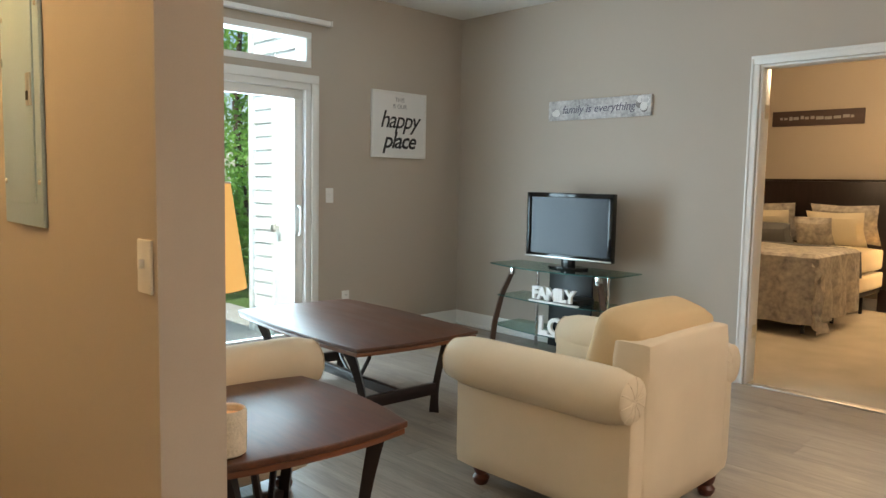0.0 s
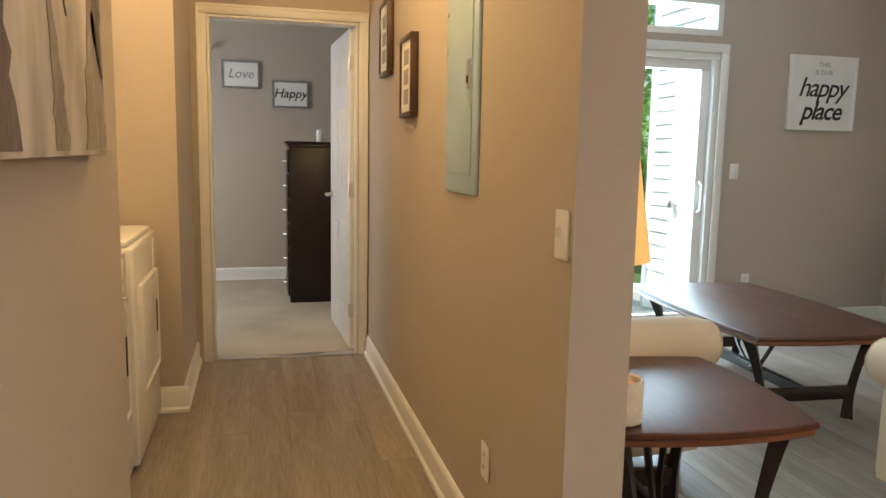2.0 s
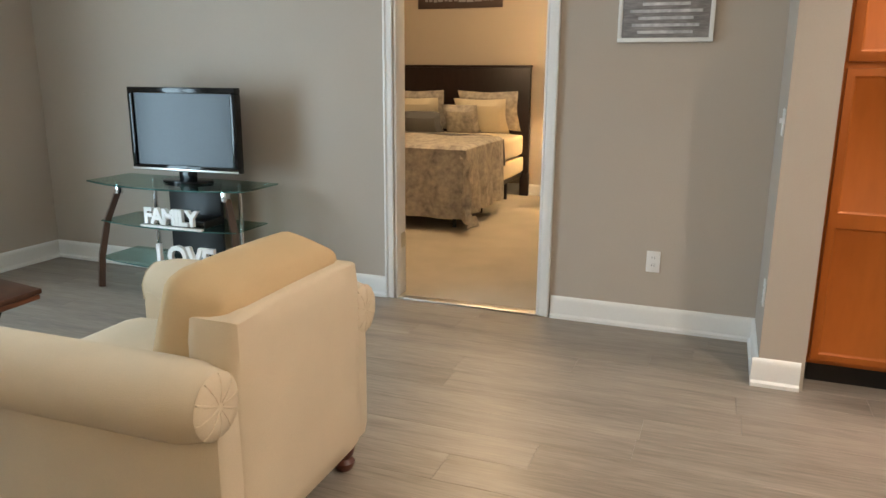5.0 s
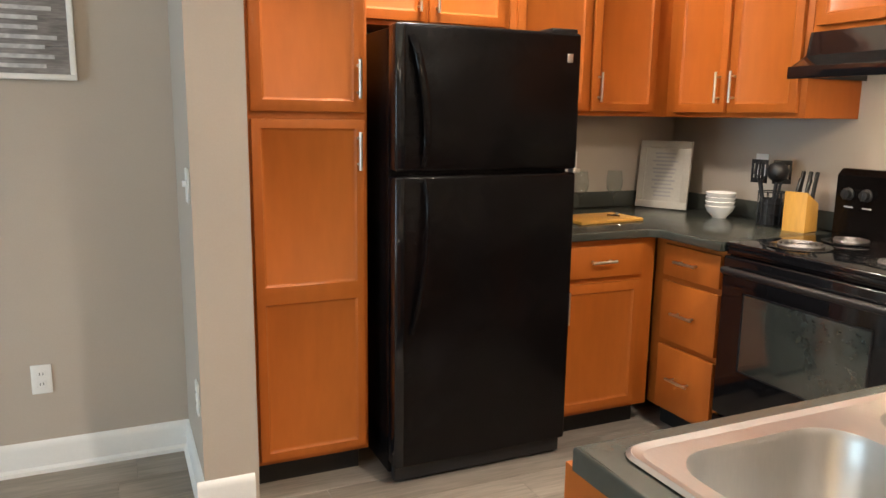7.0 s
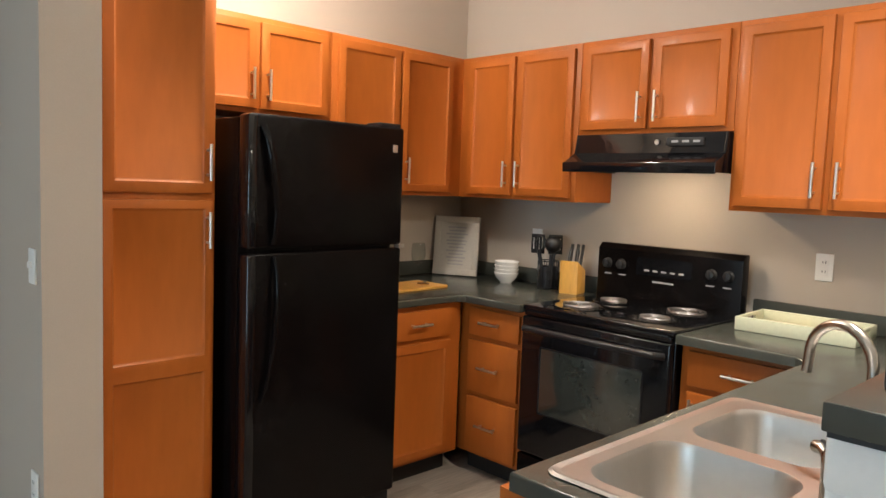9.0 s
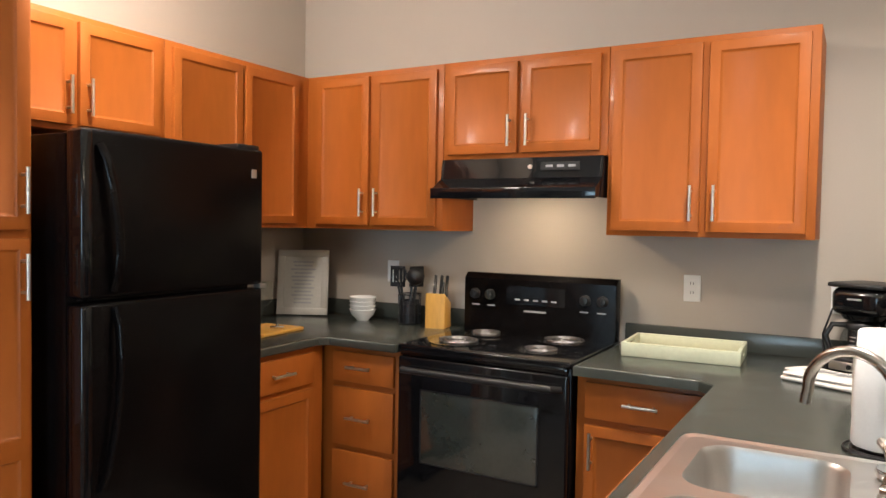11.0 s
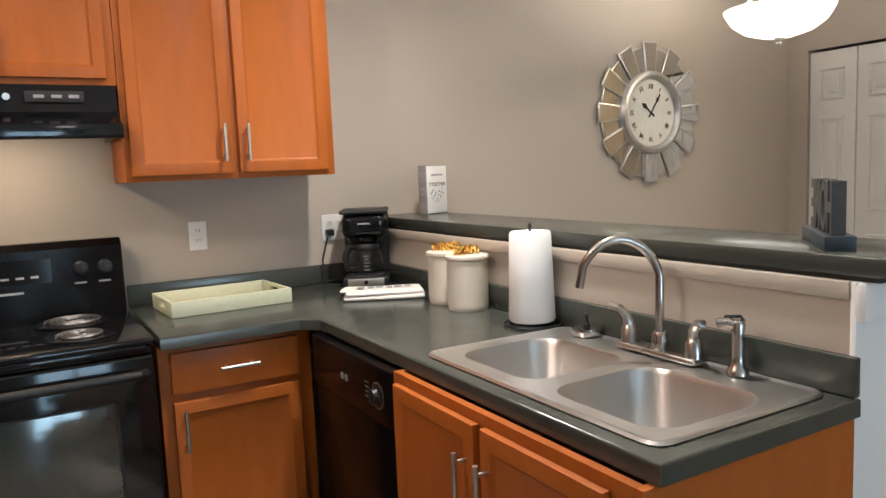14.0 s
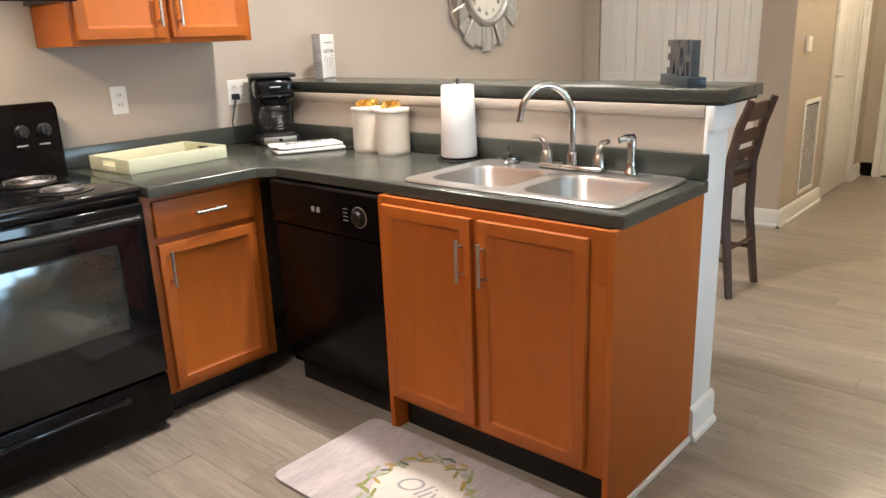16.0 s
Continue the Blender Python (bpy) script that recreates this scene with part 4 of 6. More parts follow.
sk = thing("sink", (-.03, -.015, 0.917), "stainless steel double-bowl drop-in sink", "sink")
BOWLS = ((-1.258, -.955, 1.455, 1.780), (-1.258, -.945, 1.835, 2.160))


def sink_deck():
    """The steel rim, cut open over both bowls."""
    bm = bmesh.new()
    def loop(x0, x1, y0, y1, r, z):
        out = []
        for cx, cy, a0 in ((x1 - r, y1 - r, 0), (x0 + r, y1 - r, 90), (x0 + r, y0 + r, 180), (x1 - r, y0 + r, 270)):
            for s in range(7):
                a = radians(a0 + s * 15)
                out.append(bm.verts.new((cx + r * math.cos(a), cy + r * math.sin(a), z)))
        return out
    rim = loop(SX0 - .012, SX1 + .012, SY0 - .012, SY1 + .012, .04, .0)
    top = loop(SX0 - .006, SX1 + .006, SY0 - .006, SY1 + .006, .036, .005)
    inn = loop(SX0 + .008, SX1 - .008, SY0 + .008, SY1 - .008, .03, .002)
    for a, b in ((rim, top), (top, inn)):
        for i in range(len(a)):
            bm.faces.new((a[i], a[(i + 1) % len(a)], b[(i + 1) % len(a)], b[i]))
    edges = [bm.edges.get((inn[i], inn[(i + 1) % len(inn)])) for i in range(len(inn))]
    for b in BOWLS:
        h = loop(*b, .07, .002)
        edges += [bm.edges.new((h[i], h[(i + 1) % len(h)])) for i in range(len(h))]
    bmesh.ops.triangle_fill(bm, use_beauty=True, edges=edges)
    bmesh.ops.recalc_face_normals(bm, faces=bm.faces[:])
    return bm


part("rim", finish("rim", sink_deck(), M_STEEL, False), None, sk)
for b in BOWLS:
    bowl, _ = sink_bowl(*b, .17)
    bo = part("bowl", moved(bowl, pose(0, 0, .002)), M_STEEL, sk)
    part("drain", lathe([(.055, -.168), (.055, -.163), (.042, -.163), (.036, -.167), (.01, -.167)], 22, (b[0] + b[1]) / 2, (b[2] + b[3]) / 2), M_CHROME, bo)

# faucet on the sink's back ledge
FX, FY, FZ = -1.360, 1.785, 0.922
fa = thing("faucet", (FX, FY, FZ), "brushed nickel gooseneck faucet with two levers", "faucet")
part("base_plate", box(-.028, .028, -.125, .125, 0, .016, .007, 3), M_FAUCET, fa)
arc = [(0, 0, .01), (0, 0, .10), (0, 0, .20)] + [(.075 - .075 * math.cos(radians(a)), -.105 * (a / 165), .20 + .085 * math.sin(radians(a))) for a in range(15, 166, 15)] + [(.149, -.108, .20), (.154, -.112, .17)]
part("spout", join(tube(arc, .0108, 12), lathe([(.020, .01), (.020, .05), (.015, .06)], 16)), M_FAUCET, fa)
for s in (-1, 1):
    part("lever", join(lathe([(.023, .01), (.020, .05), (.012, .062)], 16, 0, s * .102), tube([(0, s * .102, .055), (.004, s * .106, .080), (.012, s * .122, .099), (.024, s * .148, .106)], .010, 8, [.014, .012, .010, .009])), M_FAUCET, fa)
sp = thing("side_sprayer", (-1.368, 2.0, 0.922), "brushed nickel pull-out side sprayer", "sprayer")
part("collar", lathe([(.024, 0), (.022, .012), (.015, .02), (.014, .04)], 16), M_FAUCET, sp)
part("head", join(lathe([(.014, .04), (.014, .085), (.016, .112), (.012, .120)], 14), tube([(0, 0, .105), (.018, -.014, .117), (.034, -.028, .113)], .011, 10)), M_FAUCET, sp)
part("trigger", tube([(-.010, .008, .117), (-.004, .003, .128), (.022, -.018, .127)], .004, 6), M_BLKPLAS, sp)
ds = thing("drain_stopper", (-1.372, 1.508, 0.922), "steel sink strainer stopper with black knob", "stopper")
part("basket", lathe([(.038, 0), (.042, .012), (.040, .02), (.015, .022)], 22), M_CHROME, ds)
part("knob", lathe([(.008, .02), (.009, .03), (.004, .035), (.004, .052), (.009, .056), (.005, .062)], 12), M_BLKPLAS, ds)

# ---- living room ----
def stuffed(x0, x1, y0, y1, z0, z1, r, puff=0.012, n=8):
    """A padded block: rounded, each face swelling a little."""
    bm = box(-1, 1, -1, 1, -1, 1)
    bmesh.ops.subdivide_edges(bm, edges=bm.edges[:], cuts=n, use_grid_fill=True)
    c = Vector(((x0 + x1) / 2, (y0 + y1) / 2, (z0 + z1) / 2))
    h = Vector(((x1 - x0) / 2, (y1 - y0) / 2, (z1 - z0) / 2))
    for v in bm.verts:
        u = v.co.copy()
        p = Vector((u.x * h.x, u.y * h.y, u.z * h.z))
        q = Vector([max(-(hh - r), min(hh - r, a)) for a, hh in zip(p, h)])
        d = p - q
        if d.length > 1e-6:
            p = q + d.normalized() * min(d.length, r)
        sw = [(1 - u.y ** 2) * (1 - u.z ** 2), (1 - u.x ** 2) * (1 - u.z ** 2), (1 - u.x ** 2) * (1 - u.y ** 2)]
        p += Vector([puff * s * w for s, w in zip(u, sw)])
        v.co = c + p
    return bm


def roll_arm(x, y0, y1, z, r, side):
    """A rolled arm along y, gathered at both ends, with a panel below it."""
    pts = [(x, y0 + (y1 - y0) * k / 12, z) for k in range(13)]
    rad = [r * .80] + [r * .97] + [r] * 9 + [r * .97] + [r * .80]
    return tube(pts, r, 20, rad)


def seat_frame(t, w, d, seats, arm=.11, back=.80, cloth=None):
    """Rolled-arm seat: x across, front at y d, back at y 0."""
    hw = w / 2
    part("base", stuffed(-hw + .06, hw - .06, .03, d - .02, .10, .34, .03, .004), M_CREAM, t)
    part("back", stuffed(-hw + .10, hw - .10, 0, .17, .10, back, .035, .008), M_CREAM, t)
    for s in (-1, 1):
        a = part("arm", stuffed(min(s * (hw - .14), s * (hw - .02)), max(s * (hw - .14), s * (hw - .02)), .02, d, .10, .56, .025, .004), M_CREAM, t)
        part("arm_roll", roll_arm(s * (hw - .035), .03, d + .01, .555, arm, s), M_CREAM, a)
        for k, yy in enumerate((.028, d + .012)):
            pleats = [tube([(arm * r_ * math.cos(q), arm * r_ * math.sin(q), z_) for r_, z_ in ((.80, .003), (.62, .010), (.34, .013), (.10, .010))], .004, 6, [.003, .005, .004, .002]) for q in [j * .628 + .2 for j in range(10)]]
            part("gathered_end", moved(join(lathe([(arm * .82, 0), (arm * .72, .010), (arm * .40, .015), (.008, .010)], 20), *pleats), pose(s * (hw - .035), yy, .555, 90 if k == 0 else -90)), M_CREAM, a)
    sw = (w - .32) / seats
    for k in range(seats):
        x0 = -hw + .16 + k * sw
        part("seat_cushion", stuffed(x0, x0 + sw - .006, .16, d + .01, .34, .49, .05, .018), M_CREAM, t)
        bc = part("back_cushion", moved(stuffed(-sw / 2 - .03, sw / 2 + .03, -.11, .12, 0, .345, .055, .022), pose(x0 + sw / 2, .235, .485, 16)), cloth or M_CREAM, t)
        part("piping", moved(tube([(-sw / 2 + .05, -.075, .315), (-sw / 4, -.08, .337), (0, -.08, .341), (sw / 4, -.08, .337), (sw / 2 - .05, -.075, .315)], .005, 6), Matrix()), cloth or M_CREAM, bc, m=pose(x0 + sw / 2, .235, .485, 16))
    for x in (-hw + .12, hw - .12):
        for y in (.07, d - .07):
            part("foot", lathe([(.026, 0), (.034, .012), (.038, .03), (.026, .045), (.034, .06), (.040, .085), (.040, .105)], 16, x, y), M_REDFOOT, t, "turned mahogany foot")


chair = thing("armchair", pose(-0.845, 3.865, 0, 0, 0, 1), "cream upholstered rolled-arm armchair with loose back cushion", "armchair")
seat_frame(chair, .86, 0.865, 1, arm=.105, back=.75, cloth=M_TAN)
sofa = thing("sofa", pose(XH1 + .05, 6.02, 0, 0, 0, -90), "cream rolled-arm sofa against the hall wall", "sofa")
seat_frame(sofa, 1.95, 0.86, 2)
solid("throw_pillow", pillow(.38, .38, .14), M_LEATHER, "black square throw pillow on the sofa", "pillow", m=pose(-2.24, 5.42, 0.665, 72, 0, -66))


def bowed(hx, hy, bow, r=.0):
    """A rectangle whose sides swell outwards."""
    pts = []
    n = 10
    for k in range(n):
        u = -1 + 2 * k / n
        pts.append((u * hx, -hy - bow * (1 - u * u)))
    for k in range(n):
        u = -1 + 2 * k / n
        pts.append((hx + bow * (1 - u * u), u * hy))
    for k in range(n):
        u = 1 - 2 * k / n
        pts.append((u * hx, hy + bow * (1 - u * u)))
    for k in range(n):
        u = 1 - 2 * k / n
        pts.append((-hx - bow * (1 - u * u), u * hy))
    return pts


def curved_leg(sx, x0, x1, y, h, w):
    """A leg that rises from a low rail and sweeps outwards to the top."""
    pts, rad = [], []
    for k in range(9):
        u = k / 8
        pts.append((sx * (x0 + (x1 - x0) * u ** 1.7 + .012 * (1 - u) ** 3), y, u * h))
        rad.append(w * (.74 - .25 * math.sin(math.pi * u)))
    return tube(pts, w, 4, rad, flat=.8)


def bowed_table(name, m, hx, hy, h, label, category):
    t = thing(name, m, label, category)
    top = part("tabletop", slab(bowed(hx, hy, .035), h - .022, h, .005, 3), M_CHERRY, t)
    part("edge_band", slab(bowed(hx - .006, hy - .006, .035), h - .044, h - .0235, .004), M_CHERRYEDGE, top, "reddish moulded lower edge")
    for sy in (-1, 1):
        y = sy * hy * .74
        for sx in (-1, 1):
            part("leg", curved_leg(sx, hx * .56, hx * .84, y, h - .044, .06), M_ESPR, t, "dark curved leg")
        part("end_rail", box(-hx * .6, hx * .6, y - .018, y + .018, .10, .165, .005), M_ESPR, t)
    part("long_rail", box(-.018, .018, -hy * .74, hy * .74, .105, .16, .005), M_ESPR, t)
    for s in (-1, 1):
        part("brace", tube([(s * .03, s * hy * .10, .14), (s * .06, s * hy * .3, .2), (s * .12, s * hy * .55, .34), (s * .16, s * hy * .66, h - .045)], .012, 6), M_ESPR, t)
    return t


bowed_table("coffee_table", pose(-0.84, 6.03, 0, 0, 0, -3.8), 0.405, 0.67, .475, "cherry wood coffee table with curved dark legs", "coffee table")
TZ = 0.55         # end table height
bowed_table("end_table", pose(-2.245, 4.605, 0, 0, 0, -4), 0.31, 0.335, TZ, "cherry wood end table beside the sofa", "end table")

cd = thing("candle_holder", (-2.515, 4.365, TZ), "cream ribbed ceramic candle holder on the end table", "candle holder")
part("cup", lathe([(.046, 0), (.054, .006), (.055, .03), (.055, .120), (.050, .127), (.046, .123), (.045, .100), (.01, .098)], 28), mat("woven_ceramic", (0.70, 0.62, 0.48), 0.6, var=0.12, scale=30, fine=130, bump=0.8), cd)
part("wax", lathe([(.044, .095), (.044, .106), (.004, .107)], 20), mat("peach_wax", (.80, .50, .28), .5, var=.05), cd, "peach candle wax")
part("wick", lathe([(.0015, .106), (.0015, .116)], 6), M_INK, cd)

tl = thing("table_lamp", (-2.50, 4.62, TZ), "table lamp with glowing amber drum shade", "table lamp")
part("base", lathe([(.07, 0), (.075, .012), (.03, .03), (.018, .06), (.03, .14), (.045, .22), (.03, .30), (.012, .34), (.010, .40)], 20), M_ESPR, tl, "dark turned base")
shade = bmesh.new()
for (r0, z0), (r1, z1) in (((.168, .425), (.122, .735)), ((.120, .735), (.166, .425))):
    a = [shade.verts.new((r0 * math.cos(2 * math.pi * k / 36), r0 * math.sin(2 * math.pi * k / 36), z0)) for k in range(36)]
    b = [shade.verts.new((r1 * math.cos(2 * math.pi * k / 36), r1 * math.sin(2 * math.pi * k / 36), z1)) for k in range(36)]
    for k in range(36):
        shade.faces.new((a[k], a[(k + 1) % 36], b[(k + 1) % 36], b[k]))
sh = part("shade", shade, M_SHADE, tl, "amber linen shade, lit")
part("shade_ring", tube([(.121 * math.cos(2 * math.pi * k / 36), .121 * math.sin(2 * math.pi * k / 36), .735) for k in range(37)], .003, 6), M_CERAM, sh)
part("spider", join(tube([(-.12, 0, .72), (.12, 0, .72)], .0025, 6), tube([(0, 0, .40), (0, 0, .74)], .004, 6)), M_NICKEL, tl)

# television and its stand
st = thing("tv_stand", pose(1.0, 5.90, 0, 0, 0, 0), "three-tier glass television stand with dark curved legs", "tv stand")


def glass_shelf(parent, hx, hy, z, t, bow):
    pts = [(hx, -hy), (hx, hy), (-hx * .6, hy)] + [(-hx * .6 - bow * (1 - u * u), -u * hy * -1) for u in (.8, .6, .4, .2, 0, -.2, -.4, -.6, -.8)] + [(-hx * .6, -hy)]
    g = part("glass_shelf", slab(pts, z - t, z), M_GREENGLASS, parent, "clear green-edged glass shelf")
    part("front_edge", tube([(x, y, z - t / 2) for x, y in pts[2:]], t * .45, 6), M_GLASSEDGE, g, "dark green glass edge")


glass_shelf(st, .22, .575, .672, .010, .12)
glass_shelf(st, .20, .50, .425, .008, .07)
glass_shelf(st, .20, .54, .185, .008, .08)
for s in (-1, 1):
    part("front_leg", tube([(-.10 - .05, s * .525, .0), (-.13, s * .515, .2), (-.10, s * .475, .42), (-.06, s * .41, .60)], .03, 4, [.032, .03, .028, .026], flat=.7), M_WALNUT, st, "curved dark wood leg")
    part("glass_clamp", box(-.085, -.04, s * .40 - .018, s * .40 + .018, .59, .663, .004), M_CHROME, st, "silver clamp")
    part("rear_leg", tube([(.17, s * .33, 0), (.17, s * .33, .66)], .014, 10), M_CHROME, st)
part("back_panel", box(.15, .17, -.20, .20, .03, .66, .004), M_BLKPLAS, st, "dark cable spine")

tv = thing("television", pose(1.045, 5.85, 0.672, 0, 0, 92), "flat television with glossy black bezel, off", "television")
# local x runs along the wall, face towards +y
part("stand_foot", join(slab([(.17 * math.cos(2 * math.pi * k / 28), .10 * math.sin(2 * math.pi * k / 28)) for k in range(28)], 0, .014, .004), box(-.05, .05, -.03, .02, .01, .075, .008)), M_BLKGLOSS, tv)
part("bezel", join(*ring(-.38, .38, .065, .565, -.035, .028, .036, .006), box(-.36, .36, -.035, .012, .10, .53)), M_BLKGLOSS, tv)
part("screen", box(-.36, .36, .010, .016, .10, .53), M_SCREEN, tv, "dark matte screen")
part("speaker_bar", box(-.38, .38, .02, .032, .068, .082, .003), M_NICKEL, tv, "silver lower strip")
part("rear_shell", box(-.30, .30, -.09, -.034, .10, .50, .03, 3), M_BLKPLAS, tv)
fm = thing("letter_sign", pose(0.83, 5.815, 0.4255, 0, 0, -90), "white FAMILY letter sign on the glass shelf", "letter sign")
part("letters", moved(lettering("FAMILY", .125, .012, offset=.006, spacing=.92), pose(0, 0, .065)), M_APPW, fm)
part("plinth", box(-.22, .22, -.015, .015, 0, .012, .002), M_APPW, fm)
lv = thing("letter_sign", pose(0.82, 5.72, 0.1855, 0, 0, -90), "white LOVE letter sign on the glass shelf", "letter sign")
part("letters", moved(lettering("LOVE", .175, .012, offset=.006), pose(0, 0, .07)), M_APPW, lv)
part("plinth", box(-.21, .21, -.015, .015, 0, .012, .002), M_APPW, lv)
bxd = thing("cable_box", (0.98, 5.75, 0.4255), "small black cable box on the glass shelf", "cable box")
part("case", box(-.09, .09, -.13, .13, 0, .045, .005), M_BLKPLAS, bxd)
part("front_panel", box(-.092, -.089, -.12, .12, .008, .038, .002), M_BLKGLOSS, bxd)


# ---- things on walls ----
def framed(name, m, w, h, fw, depth, frame_mat, face_mat, label, category, inset=.008):
    """A frame hung on a wall lying along x, face towards -y, centred."""
    t = thing(name, m, label, category)
    part("frame", join(*ring(-w / 2, w / 2, -h / 2, h / 2, -depth, -.002, fw, .002)), frame_mat, t)
    part("print", box(-w / 2 + fw, w / 2 - fw, -depth + inset, -.004, -h / 2 + fw, h / 2 - fw), face_mat, t)
    return t, -depth + inset - .001


hp, fy = framed("framed_sign", pose(0.595, YN, 1.768), .588, .545, .02, .028, M_TRIM, M_CANVAS, "white framed sign reading happy place", "wall sign")
part("script_word", join(moved(lettering("happy", .20, .0008, .3, .001, .88), pose(0, fy, .035))), M_INK, hp, "black script word")
part("script_word", join(moved(lettering("place", .19, .0008, .3, .003, .9), pose(.0, fy, -.135))), M_INK, hp, "black script word")
part("small_word", join(moved(lettering("THIS", .05, .0008), pose(0, fy, .205))), M_GREYINK, hp)
part("small_word", join(moved(lettering("IS OUR", .05, .0008), pose(0, fy, .15))), M_GREYINK, hp)
ws = thing("plank_sign", pose(XT, 5.825, 1.882, 0, 0, -90), "long whitewashed floral plank sign with script", "wall sign")
part("board", box(-.46, .46, -.022, -.001, -.076, .076, .002), M_WHITEWASH, ws)
part("script", moved(lettering("family is everything", .085, .0006, .25, .0008), pose(0, -.0232, 0)), mat("slate_ink", (.16, .15, .19), .7, bump=0), ws)
rnd = random.Random(4)
for s in (-1, 1):
    for k in range(7):
        r = rnd.uniform(.018, .034)
        part("painted_flower", moved(lathe([(r, 0), (r, .0008)], 9), pose(s * rnd.uniform(.36, .44), -.0235 - k * .0002, rnd.uniform(-.05, .05), 90)), (M_CANVAS, M_GREYWOOD, M_WHITEWASH)[k % 3], ws)
gs, gy = framed("framed_sign", pose(XT, 3.137, 1.745, 0, 0, -90), .45, .52, .02, .03, M_TRIM, M_GREYWOOD, "white framed grey shiplap sign with script", "wall sign")
for k in range(5):
    part("board", box(-.205, .205, gy - .004, gy - .001, -.238 + k * .096, -.238 + k * .096 + .091, .001), M_GREYWOOD, gs)
part("script_lines", bars(14, .34, .46, .0006, 3), M_WHITEWASH, gs, "pale unreadable script") .location.y = gy - .0045


def plate(m, label, kind, gang=1):
    """A wall plate facing -y at the wall's face."""
    t = thing("wall_switch" if kind == "switch" else "wall_outlet", m, label, "switch" if kind == "switch" else "outlet")
    w = .07 + .046 * (gang - 1)
    part("plate", box(-w / 2, w / 2, -.007, 0, -.057, .057, .003, 2), M_WHITEP, t)
    for g in range(gang):
        x = (g - (gang - 1) / 2) * .046
        if kind == "switch":
            part("toggle", box(x - .005, x + .005, -.019, -.006, -.004, .016, .002), M_WHITEP, t)
        else:
            for z in (-.02, .02):
                so = part("socket", box(x - .016, x + .016, -.0085, -.005, z - .014, z + .014, .003), M_WHITEP, t)
                part("slots", join(box(x - .007, x - .0045, -.0092, -.008, z - .003, z + .007), box(x + .0045, x + .007, -.0092, -.008, z - .003, z + .007)), M_SLOT, so)
    return t


def w_north(x, z):
    return pose(x, YN, z)


def w_east(y, z, x=XT):
    return pose(x, y, z, 0, 0, -90)


def w_south(x, z):
    return pose(x, 0, z, 0, 0, 180)


plate(w_north(-.10, 1.18), "white toggle switch beside patio door", "switch")
plate(w_north(.06, .36), "white wall outlet under the happy sign", "outlet")
plate(w_east(3.11, .372), "white wall outlet low on wall", "outlet")
plate(pose(XH0, 4.10, 1.11, 0, 0, -90), "white single wall switch on hall wall", "switch")
plate(pose(XH0, 4.61, .355, 0, 0, -90), "white outlet low on hall wall", "outlet")
plate(pose(.845, 2.59, 1.14, 0, 0, 180), "white wall switch on stub wall", "switch")
plate(pose(.845, 2.59, .40, 0, 0, 180), "white outlet on stub wall", "outlet")
plate(w_south(-.667, 1.165), "white outlet over the worktop", "outlet")
plate(w_south(-1.25, 1.155), "white double outlet near coffee maker", "outlet", 2)
plate(w_south(.865, 1.165), "white outlet behind utensils", "outlet")
plate(pose(-1.438, 1.17, 1.055, 0, 0, 90), "white outlet on half wall, sideways", "outlet")
plate(pose(XK, .66, 1.15, 0, 0, -90), "white outlet beside refrigerator", "outlet")

# hall
ep = thing("breaker_panel", pose(XH0, 4.955, 1.517, 0, 0, -90), "grey steel electrical breaker panel cover", "breaker panel")
part("cover", box(-.19, .19, -.012, 0, -.365, .365, .004), M_PANEL, ep)
dr = part("door", box(-.12, .14, -.017, -.011, -.30, .31, .002), M_PANEL, ep)
part("latch", box(.10, .135, -.024, -.016, -.03, .06, .003), M_NICKEL, dr)
part("latch_slot", box(.108, .127, -.0255, -.0235, -.015, .01), M_SLOT, dr)
for x in (-.17, .17):
    for z in (-.24, .24):
        part("screw", moved(lathe([(.008, 0), (.006, .004)], 10), pose(x, -.012, z, 90)), M_NICKEL, ep)
for y, z, w, h, lab in ((6.39, 1.85, .26, .37, "narrow dark wood picture frame with print"), (5.80, 1.61, .26, .35, "dark wood picture frame with vertical print")):
    f, q = framed("picture_frame", pose(XH0, y, z, 0, 0, -90), w, h, .022, .035, M_WALNUT, M_CANVAS, lab, "picture")
    for k in range(3):
        part("printed_panel", box(-.05, .05, q - .0006, q, -.12 + k * .085, -.055 + k * .085), M_GREYINK, f)
art = thing("canvas_painting", pose(XL, 3.755, 1.625, 0, 0, 90), "large abstract beige and grey canvas painting", "painting")
part("canvas", box(-.55, .52, -.035, -.001, -.355, .5, .004), M_ART, art)


def brush_stroke(line, widths):
    """A ragged tapered stroke lying on the canvas; line is (x, z)."""
    rnd = random.Random(len(line) * 7 + int(abs(line[0][0]) * 100))
    left, right = [], []
    for k in range((len(line) - 1) * 6 + 1):
        i, f = min(k // 6, len(line) - 2), k / 6 - min(k // 6, len(line) - 2)
        x = line[i][0] * (1 - f) + line[i + 1][0] * f
        z = line[i][1] * (1 - f) + line[i + 1][1] * f
        w = widths[i] * (1 - f) + widths[i + 1] * f
        left.append((x - w * rnd.uniform(.75, 1.15), z))
        right.append((x + w * rnd.uniform(.75, 1.15), z))
    return moved(slab(left[::-1] + right, .0352, .0366), pose(0, 0, 0, 90))


